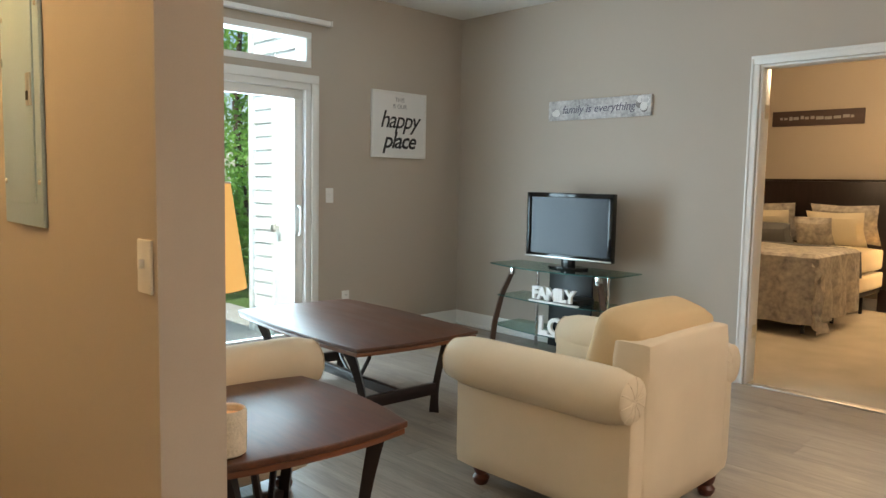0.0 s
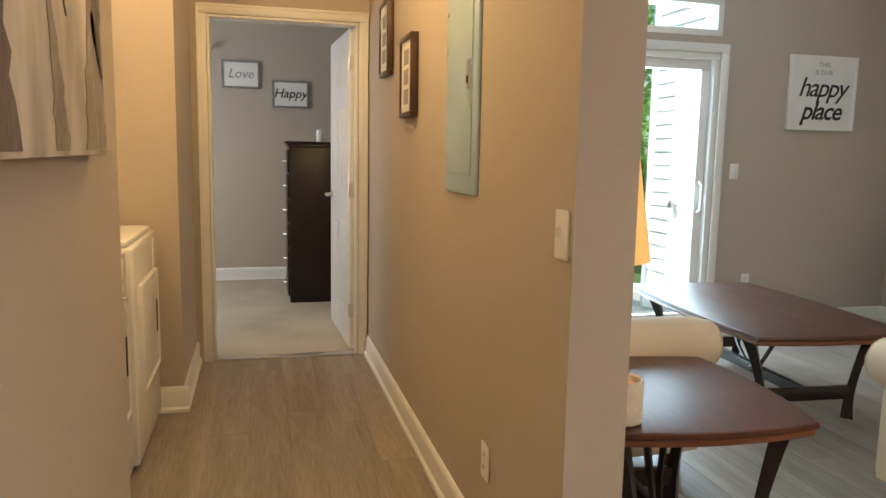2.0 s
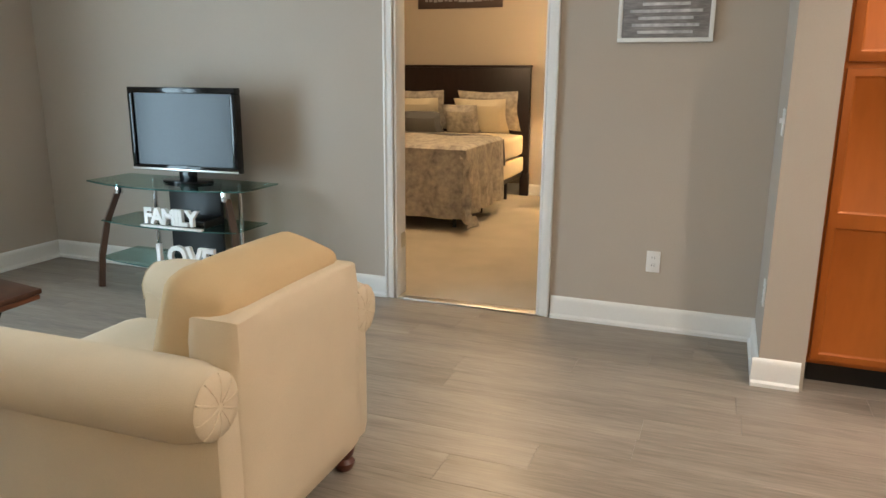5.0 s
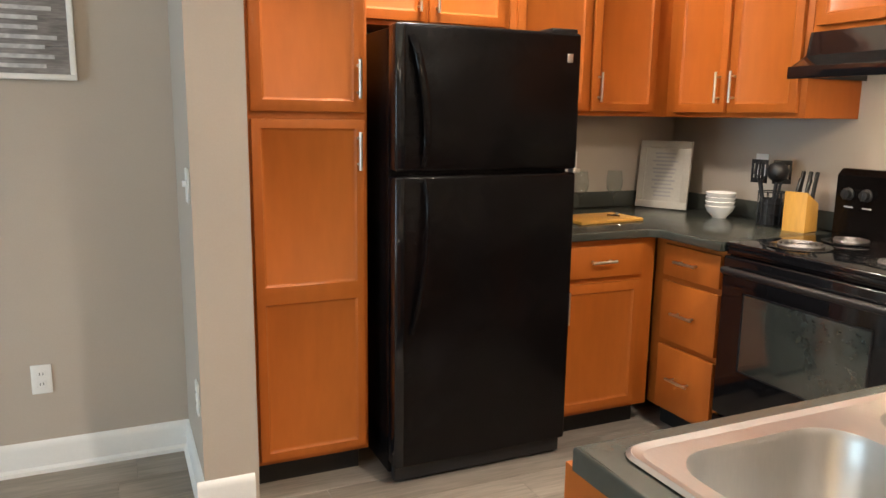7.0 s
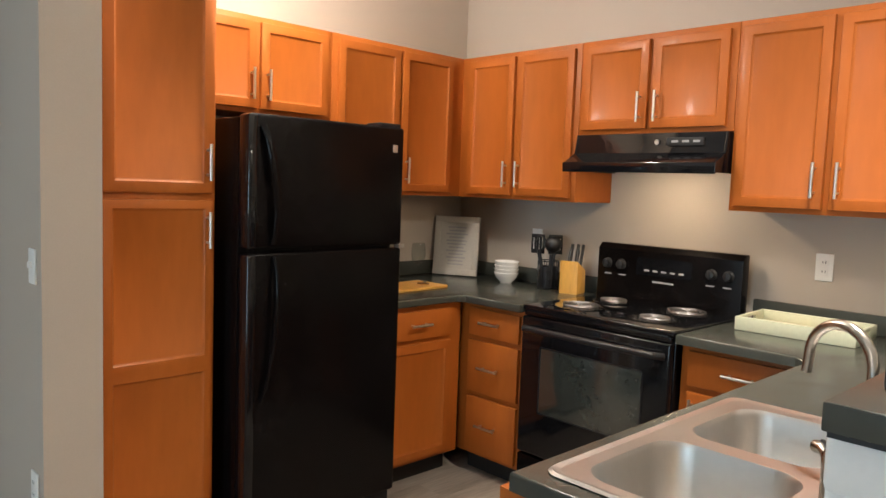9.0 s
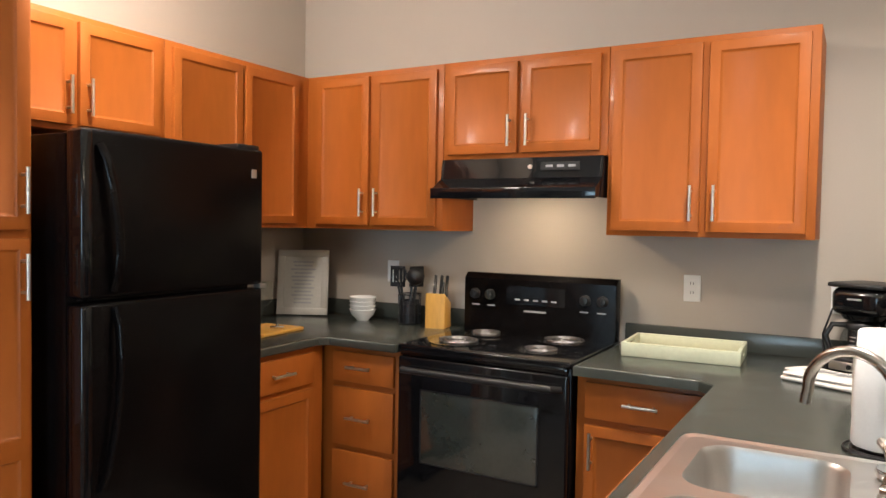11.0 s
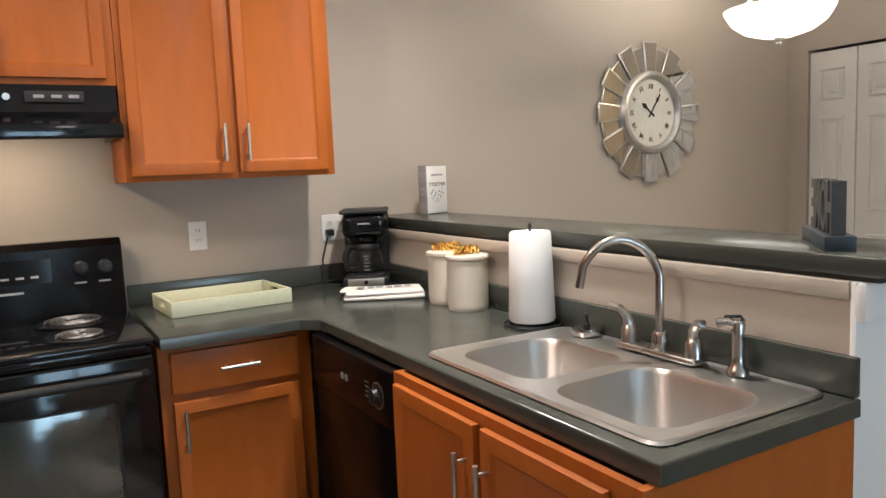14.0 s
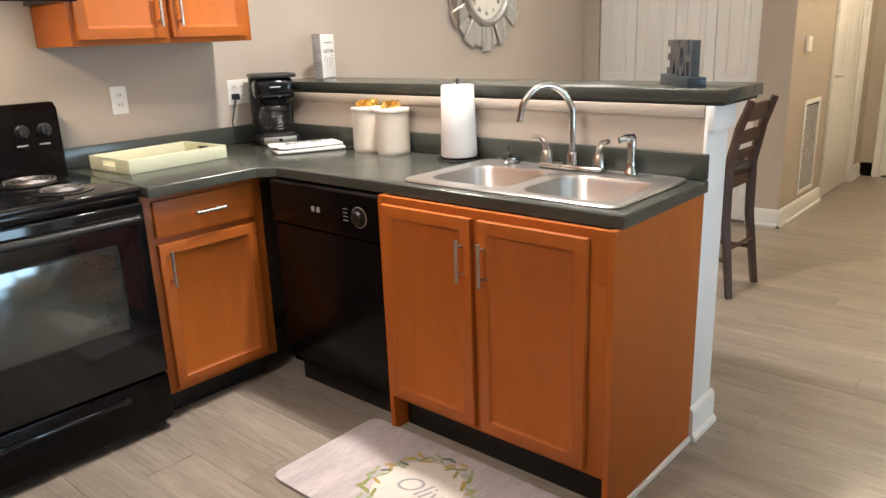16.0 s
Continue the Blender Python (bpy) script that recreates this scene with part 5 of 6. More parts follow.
M_STROKE = mat("grey_brown_paint", (0.15, 0.125, 0.105), 0.7, var=0.5, scale=5, fine=30, stretch=(4, 1, 1), bump=0.1, dark=(0.06, 0.05, 0.045))
M_STROKE2 = mat("taupe_paint", (0.36, 0.30, 0.245), 0.7, var=0.3, scale=4, fine=30, stretch=(4, 1, 1), bump=0.1)
for line, widths, m_ in (([(.47, .12), (.47, -.02), (.45, -.10), (.49, -.20)], (.012, .038, .045, .014), M_STROKE), ([(.0, .44), (.06, .22), (.13, .02), (.22, -.12)], (.006, .016, .012, .005), M_STROKE),
                         ([(-.22, .0), (-.18, -.15), (-.16, -.345)], (.02, .07, .10), M_STROKE), ([(.10, -.08), (.14, -.22), (.16, -.345)], (.01, .03, .05), M_STROKE2),
                         ([(.40, -.05), (.42, -.2), (.42, -.345)], (.015, .07, .09), M_STROKE2), ([(.20, .35), (.27, .12), (.31, -.06)], (.006, .02, .008), M_STROKE2), ([(-.38, .42), (-.30, .1), (-.33, -.2)], (.02, .06, .02), M_STROKE2)):
    part("brush_stroke", brush_stroke(line, widths), m_, art)
wa = thing("washing_machine", pose(-3.98, 5.42, 0, 0, 0, 90), "white enamel washing machine in laundry recess", "washing machine")
part("body", box(-.33, .33, 0, .62, .03, .90, .012, 3), M_APPW, wa)
part("lid", box(-.31, .31, .02, .50, .90, .925, .008, 2), M_APPW, wa)
part("door", box(-.24, .24, -.012, .002, .30, .74, .02, 3), M_APPW, wa)
part("recess", box(.18, .20, -.016, -.008, .45, .6, .004), M_SLOT, wa)
part("console", box(-.32, .32, .50, .62, .925, 1.03, .01), M_APPW, wa)
for x in (-.28, .28):
    part("foot", lathe([(.02, 0), (.02, .03)], 10, x, .05), M_BLKPLAS, wa)
dry = copy_thing(wa, pose(-3.98, 4.945 + .99, 0, 0, 0, 90))
dry["label"], dry["category"] = "white enamel dryer beside the washing machine", "dryer"
wa.matrix_world = pose(-3.98, 5.19, 0, 0, 0, 90)
dry.matrix_world = pose(-3.96, 5.87, 0, 0, 0, 90)

# second bedroom
ch = thing("chest_of_drawers", pose(-3.24, 8.70, 0), "tall espresso wood chest of drawers", "chest")
part("body", box(0, .88, .02, .47, 0, 1.30, .004), M_ESPR, ch)
part("crown_top", join(box(-.015, .895, 0, .49, 1.30, 1.325, .006), box(-.03, .91, -.01, .50, 1.325, 1.345, .006)), M_ESPR, ch)
for k in range(6):
    d = part("drawer_front", box(-.018, .0, .05, .44, .06 + k * .205, .25 + k * .205, .004), M_ESPR, ch)
    part("pull", tube([(-.02, .18, .155 + k * .205), (-.045, .2, .155 + k * .205), (-.045, .3, .155 + k * .205), (-.02, .32, .155 + k * .205)], .006, 8), M_NICKEL, d)
solid("air_freshener", lathe([(.03, 0), (.034, .01), (.034, .085), (.026, .1), (.01, .102)], 16), M_WHITECER, "small white air freshener on chest", "air freshener", m=pose(-2.98, 8.85, 1.345))
for word, x, z in (("Love", -3.635, 1.966), ("Happy", -3.178, 1.798)):
    f, q = framed("framed_sign", pose(x, 9.90, z), .345, .255, .018, .025, M_GREYWOOD, M_CANVAS, "grey wood framed sign reading " + word, "wall sign")
    part("word", moved(lettering(word, .12, .0008, .25, .001), pose(0, q, .005)), M_INK if word == "Happy" else M_GREYINK, f)
hk = thing("curtain_rod_end", (-3.90, 9.895, 2.20), "round nickel curtain rod finial", "curtain rod")
part("finial", moved(lathe([(.012, 0), (.012, .05), (.03, .06), (.032, .08), (.01, .1)], 14), pose(0, 0, 0, 90)), M_NICKEL, hk)

# bedroom
bed = thing("bed", pose(5.36, 5.66, 0, 0, 0, 90), "made bed with damask quilt and pillows", "bed")
# local: x across (towards +x is north... ), head at y 0, foot at y 2.1
BW = .80
part("headboard", join(box(-BW - .04, BW + .04, 0, .05, .25, 1.39, .006), box(-BW - .05, BW + .05, -.005, .055, 1.39, 1.415, .006)), M_ESPR, bed, "dark espresso headboard")
for s in (-1, 1):
    part("headboard_post", box(s * BW - .05, s * BW + .05, 0, .05, 0, .25, .004), M_ESPR, bed)
part("frame_rail", box(-BW + .03, BW - .03, .06, 2.08, .22, .27), M_BLKPLAS, bed)
for x in (-BW + .12, BW - .12):
    for y in (.35, 1.2, 1.95):
        part("foot", lathe([(.018, 0), (.018, .22)], 10, x, y), M_BLKPLAS, bed)
part("box_spring", stuffed(-BW, BW, .06, 2.08, .27, .45, .03, .004), M_BED, bed)
part("mattress", stuffed(-BW, BW, .06, 2.08, .45, .70, .06, .01), M_BED, bed)


def quilt():
    """A thick cover lying over the foot half and hanging in folds down three sides."""
    bm = bmesh.new()
    nx, ny = 60, 50
    grid = {}
    y0, y1 = 1.02, 2.12
    drop = .60
    for i in range(nx + 1):
        for j in range(ny + 1):
            sx = -(BW + drop) + i / nx * 2 * (BW + drop)
            sy = y0 + j / ny * (y1 - y0 + drop)
            ox, oy = max(0, abs(sx) - BW - .02), max(0, sy - y1)
            x, y, z = max(-BW - .02, min(BW + .02, sx)), min(sy, y1), .722
            fold = .022 * math.sin(sy * 17 + math.sin(sx * 3)) + .016 * math.sin(sy * 31 + 1)
            if ox:
                x = math.copysign(BW + .025 + (fold + .02) * min(1, ox * 3), sx)
                z -= ox * 1
            if oy:
                y = y1 + .015 + (.022 * math.sin(sx * 17) + .03) * min(1, oy * 3)
                z -= oy
            if ox and oy:
                z = .722 - max(ox, oy) - .1 * min(ox, oy)
                x += math.copysign(min(ox, oy) * .12, sx)
                y += min(ox, oy) * .12
            z += .008 * math.sin(sx * 9 + sy * 7) if not ox and not oy else 0
            grid[i, j] = bm.verts.new((x, y, max(z, .03)))
    for i in range(nx):
        for j in range(ny):
            bm.faces.new((grid[i, j], grid[i + 1, j], grid[i + 1, j + 1], grid[i, j + 1]))
    bmesh.ops.recalc_face_normals(bm, faces=bm.faces[:])
    bmesh.ops.solidify(bm, geom=bm.faces[:], thickness=-.010)
    return bm


part("quilt", quilt(), M_QUILT, bed, "grey damask quilt hanging to the floor")
part("quilt_edge", tube([(-BW - .05, 1.01, .45), (-BW - .03, 1.01, .70), (-BW + .1, 1.02, .73), (0, 1.02, .735), (BW - .1, 1.02, .73), (BW + .03, 1.01, .70), (BW + .05, 1.01, .45)], .014, 8), M_PILLOWG, bed, "grey quilt binding")
for x, y, z, w, h, m_, a, lab in ((-.42, .16, .93, .68, .46, M_QUILT, 70, "patterned damask pillow sham"), (.42, .16, .93, .68, .46, M_QUILT, 70, "patterned damask pillow sham"),
                               (-.38, .30, .88, .58, .42, M_BED, 64, "ivory pillow"), (.38, .30, .88, .58, .42, M_BED, 64, "ivory pillow"),
                               (-.20, .44, .85, .40, .36, M_QUILT, 60, "patterned square cushion"), (.22, .52, .81, .46, .26, M_PILLOWG, 58, "grey lumbar cushion")):
    part("pillow", moved(pillow(w, h, .17), pose(x, y, z, a)), m_, bed, lab)
bs = thing("plank_sign", pose(5.40, 5.665, 2.105, 0, 0, -90), "dark wood plank sign with pale script", "wall sign")
part("board", box(-.49, .49, -.02, -.001, -.085, .085, .002), M_DARKBOARD, bs)
rnd = random.Random(31)
x_ = -.40
while x_ < .40:
    w_ = rnd.uniform(.03, .085)
    part("script_stroke", box(x_, min(x_ + w_, .42), -.027, -.0245, -.010 - rnd.uniform(0, .014), .008 + rnd.uniform(0, .020), .001), M_GREYINK, bs, "pale script, hard to read")
    x_ += w_ + rnd.uniform(.008, .02)
ns = thing("nightstand", (5.13, 4.22, 0), "dark espresso nightstand beside the bed", "nightstand")
part("body", box(-.22, .24, -.24, .24, .06, .62, .004), M_ESPR, ns)
part("top", box(-.24, .25, -.26, .26, .62, .645, .005), M_ESPR, ns)
for z in (.12, .37):
    d = part("drawer_front", box(-.235, -.219, -.21, .21, z, z + .22, .004), M_ESPR, ns)
    part("pull", tube([(-.24, -.05, z + .11), (-.26, -.04, z + .11), (-.26, .04, z + .11), (-.24, .05, z + .11)], .006, 8), M_NICKEL, d)
for x in (-.2, .22):
    for y in (-.22, .22):
        part("foot", box(x - .02, x + .02, y - .02, y + .02, 0, .06), M_ESPR, ns)
bl = thing("table_lamp", (5.15, 4.25, 0.645), "bedside lamp with glowing amber shade", "table lamp")
part("base", lathe([(.07, 0), (.075, .012), (.03, .03), (.02, .08), (.04, .18), (.02, .30), (.010, .36)], 20), M_ESPR, bl)
sb = bmesh.new()
for (r0, z0), (r1, z1) in (((.17, .36), (.12, .62)), ((.118, .62), (.168, .36))):
    a = [sb.verts.new((r0 * math.cos(2 * math.pi * k / 30), r0 * math.sin(2 * math.pi * k / 30), z0)) for k in range(30)]
    b = [sb.verts.new((r1 * math.cos(2 * math.pi * k / 30), r1 * math.sin(2 * math.pi * k / 30), z1)) for k in range(30)]
    for k in range(30):
        sb.faces.new((a[k], a[(k + 1) % 30], b[(k + 1) % 30], b[k]))
part("shade", sb, M_SHADE, bl, "amber shade, lit")

# ---- on the worktops ----
CT = 0.9145


def coffee_maker():
    t = thing("coffee_maker", pose(-1.328, .165, CT, 0, 0, -28), "black drip coffee maker with glass carafe", "coffee maker")
    part("base", box(-.095, .095, -.10, .13, 0, .045, .012, 3), M_BLKPLAS, t)
    part("control_strip", box(-.075, .075, .128, .134, .008, .04, .003), M_NICKEL, t, "silver control strip")
    part("switch", moved(lathe([(.009, 0), (.009, .005)], 12), pose(0, .133, .024, -90)), M_BLKPLAS, t)
    part("tower", box(-.095, .095, -.10, -.015, .045, .31, .012, 3), M_BLKPLAS, t)
    part("brew_head", join(box(-.092, .092, -.10, .115, .205, .305, .030, 4), lathe([(.07, .19), (.085, .21)], 24, 0, .04)), M_BLKGLOSS, t)
    part("lid", box(-.10, .10, -.10, .12, .305, .322, .008, 2), M_BLKPLAS, t)
    part("brand_mark", box(-.025, .025, .1148, .1158, .262, .268), M_GREYINK, t)
    ca = part("carafe", lathe([(.050, .048), (.068, .06), (.074, .09), (.068, .13), (.052, .16), (.050, .175)], 26, 0, .055), M_CLEARGLASS, t, "clear glass carafe")
    for k in range(5):
        part("measure_mark", box(-.012 if k % 2 else -.018, .006, .126, .1272, .075 + k * .014, .0765 + k * .014), M_WHITECER, ca)
    part("band", lathe([(.053, .155), (.056, .158), (.056, .172), (.052, .178), (.02, .186)], 24, 0, .055), M_BLKPLAS, ca)
    part("carafe_handle", tube([(.04, .09, .168), (.07, .125, .17), (.085, .14, .13), (.075, .13, .085), (.05, .105, .075)], .010, 8), M_BLKPLAS, ca)
    part("hot_plate", lathe([(.07, .045), (.07, .048)], 24, 0, .055), M_COIL, t)


coffee_maker()
cab = thing("power_cord", (0, 0, 0), "black power cord plugged into outlet", "power cord")
part("cord", tube([(-1.21, .02, 1.135), (-1.20, .05, 1.12), (-1.17, .05, 1.02), (-1.18, .05, .93), (-1.24, .06, .925)], .004, 6), M_BLKPLAS, cab)
part("plug", box(-1.238, -1.205, .009, .035, 1.12, 1.148, .004), M_BLKPLAS, cab)

can = thing("canister", (-1.362, .78, CT), "cream ribbed canister with brass wire lid", "canister", "canisters on the worktop")
part("jar", lathe([(.066, 0), (.069, .006)] + [(.069 + .0013 * (k % 2), .012 + k * .0045) for k in range(33)] + [(.069, .165), (.067, .170), (.01, .171)], 32), M_CERAM, can)
lid = part("lid", lathe([(.073, .171), (.075, .176), (.073, .184), (.01, .187)], 32), M_CERAM, can, "flat cream lid")
rnd = random.Random(9)
wires = []
for k in range(9):
    a = k / 9 * 6.28
    r = .022 + .018 * (k % 2)
    c = (rnd.uniform(-.03, .03), rnd.uniform(-.025, .025))
    wires.append(tube([(c[0] + r * math.cos(q) * .7, c[1] + r * .35 * math.sin(q + a), .200 + .014 * math.sin(q * 2 + a)) for q in [j * .7 for j in range(10)]], .0034, 5))
part("wire_word", join(*wires), M_GOLD, lid, "brass wire lettering")
copy_thing(can, pose(-1.350, .935, CT, 0, 0, 20))

pt = thing("paper_towel_holder", (-1.352, 1.288, CT), "paper towel roll on black wire stand", "paper towel")
part("wire_base", join(*[tube([(r * math.cos(q * .3), r * math.sin(q * .3), .006) for q in range(22)], .003, 6) for r in (.085, .07, .05)], *[tube([(0, 0, .006), (.09 * math.cos(a), .09 * math.sin(a), .004)], .003, 6) for a in (.5, 2.6, 4.7)]), M_BLKPLAS, pt, "black wire base")
part("rod", join(tube([(0, 0, .004), (0, 0, .30)], .004, 8), lathe([(.004, .29), (.008, .297), (.003, .308)], 10)), M_BLKPLAS, pt)
part("roll", lathe([(.020, .016), (.066, .016), (.070, .022), (.066, .15), (.062, .278), (.058, .283), (.019, .283)], 36), M_PAPER, pt, "white paper towel roll")

tw = thing("folded_towel", pose(-1.235, .515, CT, 0, 0, -26), "folded white kitchen towel with dark printing", "towel")
part("lower_fold", stuffed(-.15, .15, -.085, .085, .0, .018, .008, .003), M_CLOTH, tw)
part("upper_fold", moved(stuffed(-.14, .145, -.075, .08, .0185, .032, .007, .003), pose(0, 0, 0, 0, 0, 3)), M_CLOTH, tw)
part("loose_fold", moved(stuffed(-.05, .152, -.082, .055, .019, .028, .004, .005), pose(.012, -.010, .0, 2, -1.5, -6)), M_CLOTH, tw)
part("printing", join(*[box(-.10 + k * .035, -.078 + k * .035 + (k % 2) * .006, -.02, .012 + .008 * (k % 3), .0375, .0384) for k in range(6)]), M_GREYINK, tw, "dark unreadable printing")

tr = thing("serving_tray", pose(-.69, .235, CT, 0, 0, 3), "sage green wooden serving tray, empty", "tray")
part("floor_panel", box(-.205, .205, -.135, .135, .004, .012), M_TRAYIN, tr, "natural wood tray floor")
for s in (-1, 1):
    part("long_side", box(-.22, .22, s * .142 - .007, s * .142 + .007, 0, .055, .003), M_TRAY, tr)
    part("short_side", join(box(s * .213 - .007, s * .213 + .007, -.135, -.045, 0, .055, .003), box(s * .213 - .007, s * .213 + .007, .045, .135, 0, .055, .003), box(s * .213 - .007, s * .213 + .007, -.045, .045, 0, .022, .002),
                            box(s * .213 - .007, s * .213 + .007, -.045, .045, .042, .055, .002)), M_TRAY, tr)

# corner by the refrigerator
bw = thing("bowl_stack", (.945, .165, CT), "stack of four white ceramic bowls", "bowls")
for k in range(4):
    z = k * .021
    part("bowl", lathe([(.032, z), (.034, z + .006), (.058, z + .03), (.070, z + .058), (.068, z + .060), (.054, z + .032), (.02, z + .014)], 28), M_WHITECER, bw)
kb = thing("knife_block", pose(.500, .15, CT, 0, 0, 12), "light wood knife block with black knives", "knife block")
part("block", moved(profile_y([(-.05, 0), (.055, 0), (.055, .17), (-.045, .12)], -.05, .05, .004), pose(0, 0, 0, 0, 0, 90)), M_BLOCKW, kb)
part("label_plate", moved(box(-.045, .02, -.004, .001, .09, .15, .002), pose(0, .052, 0)), M_SLOT, kb)
for i, (x, y) in enumerate(((-.03, -.02), (0, -.025), (.03, -.02), (-.02, .015), (.02, .015))):
    part("knife_handle", tube([(x, y, .13), (x, y - .01, .18), (x, y - .028, .25 - .03 * (i > 2))], .011, 8, flat=.7), M_BLKPLAS, kb, "black knife handle")
ut = thing("utensil_holder", (.680, .13, CT), "black wire utensil holder with black cooking tools", "utensil holder")
part("basket", join(lathe([(.052, 0), (.054, .004), (.05, .006)], 22), *[tube([(.054 * math.cos(a), .054 * math.sin(a), .003), (.056 * math.cos(a), .056 * math.sin(a), .15)], .0022, 5) for a in [k * .523 for k in range(12)]],
                    *[tube([(.056 * math.cos(k * .35), .056 * math.sin(k * .35), z) for k in range(19)], .0028, 5) for z in (.05, .10, .15)]), M_BLKPLAS, ut)
part("inner_cup", lathe([(.045, .004), (.047, .12), (.044, .12), (.04, .01)], 20), M_BLKPLAS, ut)
def tool_head(kind):
    """The working end of a cooking tool, standing up from the origin."""
    if kind == "ladle":
        return moved(lathe([(.004, -.034), (.026, -.028), (.042, -.010), (.046, .010), (.043, .010), (.038, -.008), (.022, -.024), (.003, -.029)], 20, caps=False), pose(0, .01, .055, 70, 0, 0))
    if kind == "turner":
        return join(box(-.040, .040, -.003, .003, 0, .022, .002), box(-.040, .040, -.003, .003, .085, .105, .002), *[box(x - .005, x + .005, -.003, .003, .020, .087, .001) for x in (-.035, -.017, 0, .017, .035)])
    if kind == "spoon":
        return moved(lathe([(.003, -.010), (.022, -.006), (.033, .002), (.036, .008), (.033, .006), (.02, -.002), (.002, -.006)], 20, caps=False), pose(0, 0, .045, 84, 0, 0) @ Matrix.Diagonal((.9, 1.35, 1, 1)))
    return join(*[tube([(0, 0, 0), (.030 * math.cos(q), .030 * math.sin(q), .045), (.026 * math.cos(q), .026 * math.sin(q), .085), (0, 0, .105)], .0022, 5) for q in [k * .785 for k in range(8)]])


for kind, dx, dy, turn in (("ladle", -.050, .030, 35), ("turner", .060, .020, 10), ("spoon", .005, -.025, -20), ("whisk", .025, .045, 0), ("turner", -.020, -.030, 60)):
    part("cooking_tool", join(tube([(dx * .3, dy * .3, .02), (dx, dy, .20)], .006, 8), moved(tool_head(kind), pose(dx, dy, .185, 0, 0, turn))), M_BLKPLAS, ut, "black nylon tool")
pf, q = framed("picture_frame", pose(1.335, .175, CT + .175, -7, 0, 208), .275, .35, .036, .022, M_PALEPRINT, M_PALEPRINT, "grey framed recipe print leaning in corner", "picture")
part("printed_lines", bars(12, .16, .24, .0006, 7), M_GREYINK, pf, "grey unreadable text").location.y = q
cb = thing("cutting_board", pose(1.07, .80, CT, 0, 0, 4), "light wood cutting board with small items", "cutting board")
part("board", box(-.12, .10, -.19, .17, 0, .016, .005), M_BLOCKW, cb)
solid("corkscrew", join(tube([(0, -.03, .008), (0, .05, .008)], .007, 8), tube([(-.03, .05, .008), (.03, .05, .008)], .006, 8)), M_CHROME, "small chrome corkscrew on the board", "corkscrew", m=pose(1.04, .70, CT + .0165, 0, 0, 40))


def wine_glass(x, y):
    t = thing("wine_glass", (x, y, CT), "clear stemmed wine glass", "wine glass", "wine glasses")
    part("foot", lathe([(.034, 0), (.034, .003), (.006, .008)], 22), M_CLEARGLASS, t)
    part("stem", lathe([(.004, .006), (.0035, .05), (.005, .085)], 12), M_CLEARGLASS, t)
    part("glass_bowl", lathe([(.005, .085), (.03, .105), (.041, .14), (.040, .17), (.033, .21), (.032, .21), (.039, .17), (.040, .14), (.028, .107), (.004, .09)], 24), M_CLEARGLASS, t)


wine_glass(1.25, .56)
wine_glass(1.25, .76)

# bar
sg = thing("box_sign", pose(-1.665, .13, 1.1925, 0, 0, 203), "white box sign with grey sides and text", "box sign")
part("box_body", box(-.075, .075, -.045, .0, 0, .215, .002), M_GREYWOOD, sg)
part("face", box(-.072, .072, -.0475, -.045, .003, .212, .001), M_CANVAS, sg)
part("small_writing", moved(bars(1, .10, .016, .0005, 5), pose(0, -.048, .172)), M_GREYINK, sg, "grey unreadable line")
part("word", moved(lettering("TOGETHER", .024, .0005), pose(0, -.048, .130)), M_INK, sg, "grey printed word")
part("sprig_stem", join(tube([(-.045, -.0478, .075), (-.02, -.0478, .055), (.01, -.0478, .053), (.045, -.0478, .085)], .0012, 5)), M_GREYINK, sg)
part("wreath_print", join(*[moved(lathe([(.005, 0), (.005, .0006)], 7), pose(-.045 + k * .0075, -.0476, .066 + .012 * (k % 3) + .004 * abs(k - 6), 90)) for k in range(13)]), M_GREYINK, sg)
hm = thing("letter_sign", pose(-1.590, 2.06, 1.1925, 0, 0, 222), "dark grey standing HOME letter sign", "letter sign")
part("letters", moved(lettering("HOME", .155, .014, offset=.004, spacing=.9), pose(0, 0, .080) @ Matrix.Diagonal((.58, 1, .98, 1))), mat("charcoal_wood", (.07, .068, .066), .5, var=.2, fine=40, bump=.08), hm)
part("plinth", box(-.14, .14, -.030, .030, 0, .030, .002), M_NAVY, hm)


# bar stool in the dining area
def stool(m):
    t = thing("bar_stool", m, "dark wood ladder-back bar stool, black seat", "bar stool")
    part("seat", stuffed(-.18, .18, -.19, .19, .63, .68, .02, .008), M_LEATHER, t, "black padded seat")
    part("apron", join(box(-.17, .17, -.18, -.16, .565, .63, .003), box(-.17, .17, .16, .18, .565, .63, .003), box(-.17, -.15, -.16, .16, .565, .63, .003), box(.15, .17, -.16, .16, .565, .63, .003)), M_WALNUT, t)
    for s in (-1, 1):
        part("front_leg", tube([(s * .170, .195, 0), (s * .155, .17, .62)], .021, 4, [.020, .026]), M_WALNUT, t)
        part("rear_leg", tube([(s * .170, -.235, 0), (s * .155, -.185, .40), (s * .155, -.18, .68), (s * .155, -.22, .88), (s * .155, -.27, 1.02)], .024, 4, [.022, .026, .027, .024, .019]), M_WALNUT, t)
        part("stretcher", tube([(s * .166, -.215, .20), (s * .166, .187, .20)], .012, 4), M_WALNUT, t)
    for z, y, h in ((.955, -.243, .045), (.83, -.208, .034), (.735, -.190, .028)):
        part("back_slat", moved(stuffed(-.145, .145, -.009, .009, -h, h, .008, .004), pose(0, y, z, 12)), M_WALNUT, t)
    part("footrest", tube([(-.162, .185, .28), (.162, .185, .28)], .013, 4), M_WALNUT, t)
    part("rear_stretcher", tube([(-.162, -.21, .26), (.162, -.21, .26)], .012, 4), M_WALNUT, t)
    return t


stool(pose(-3.05, 1.59, 0, 0, 0, 178))

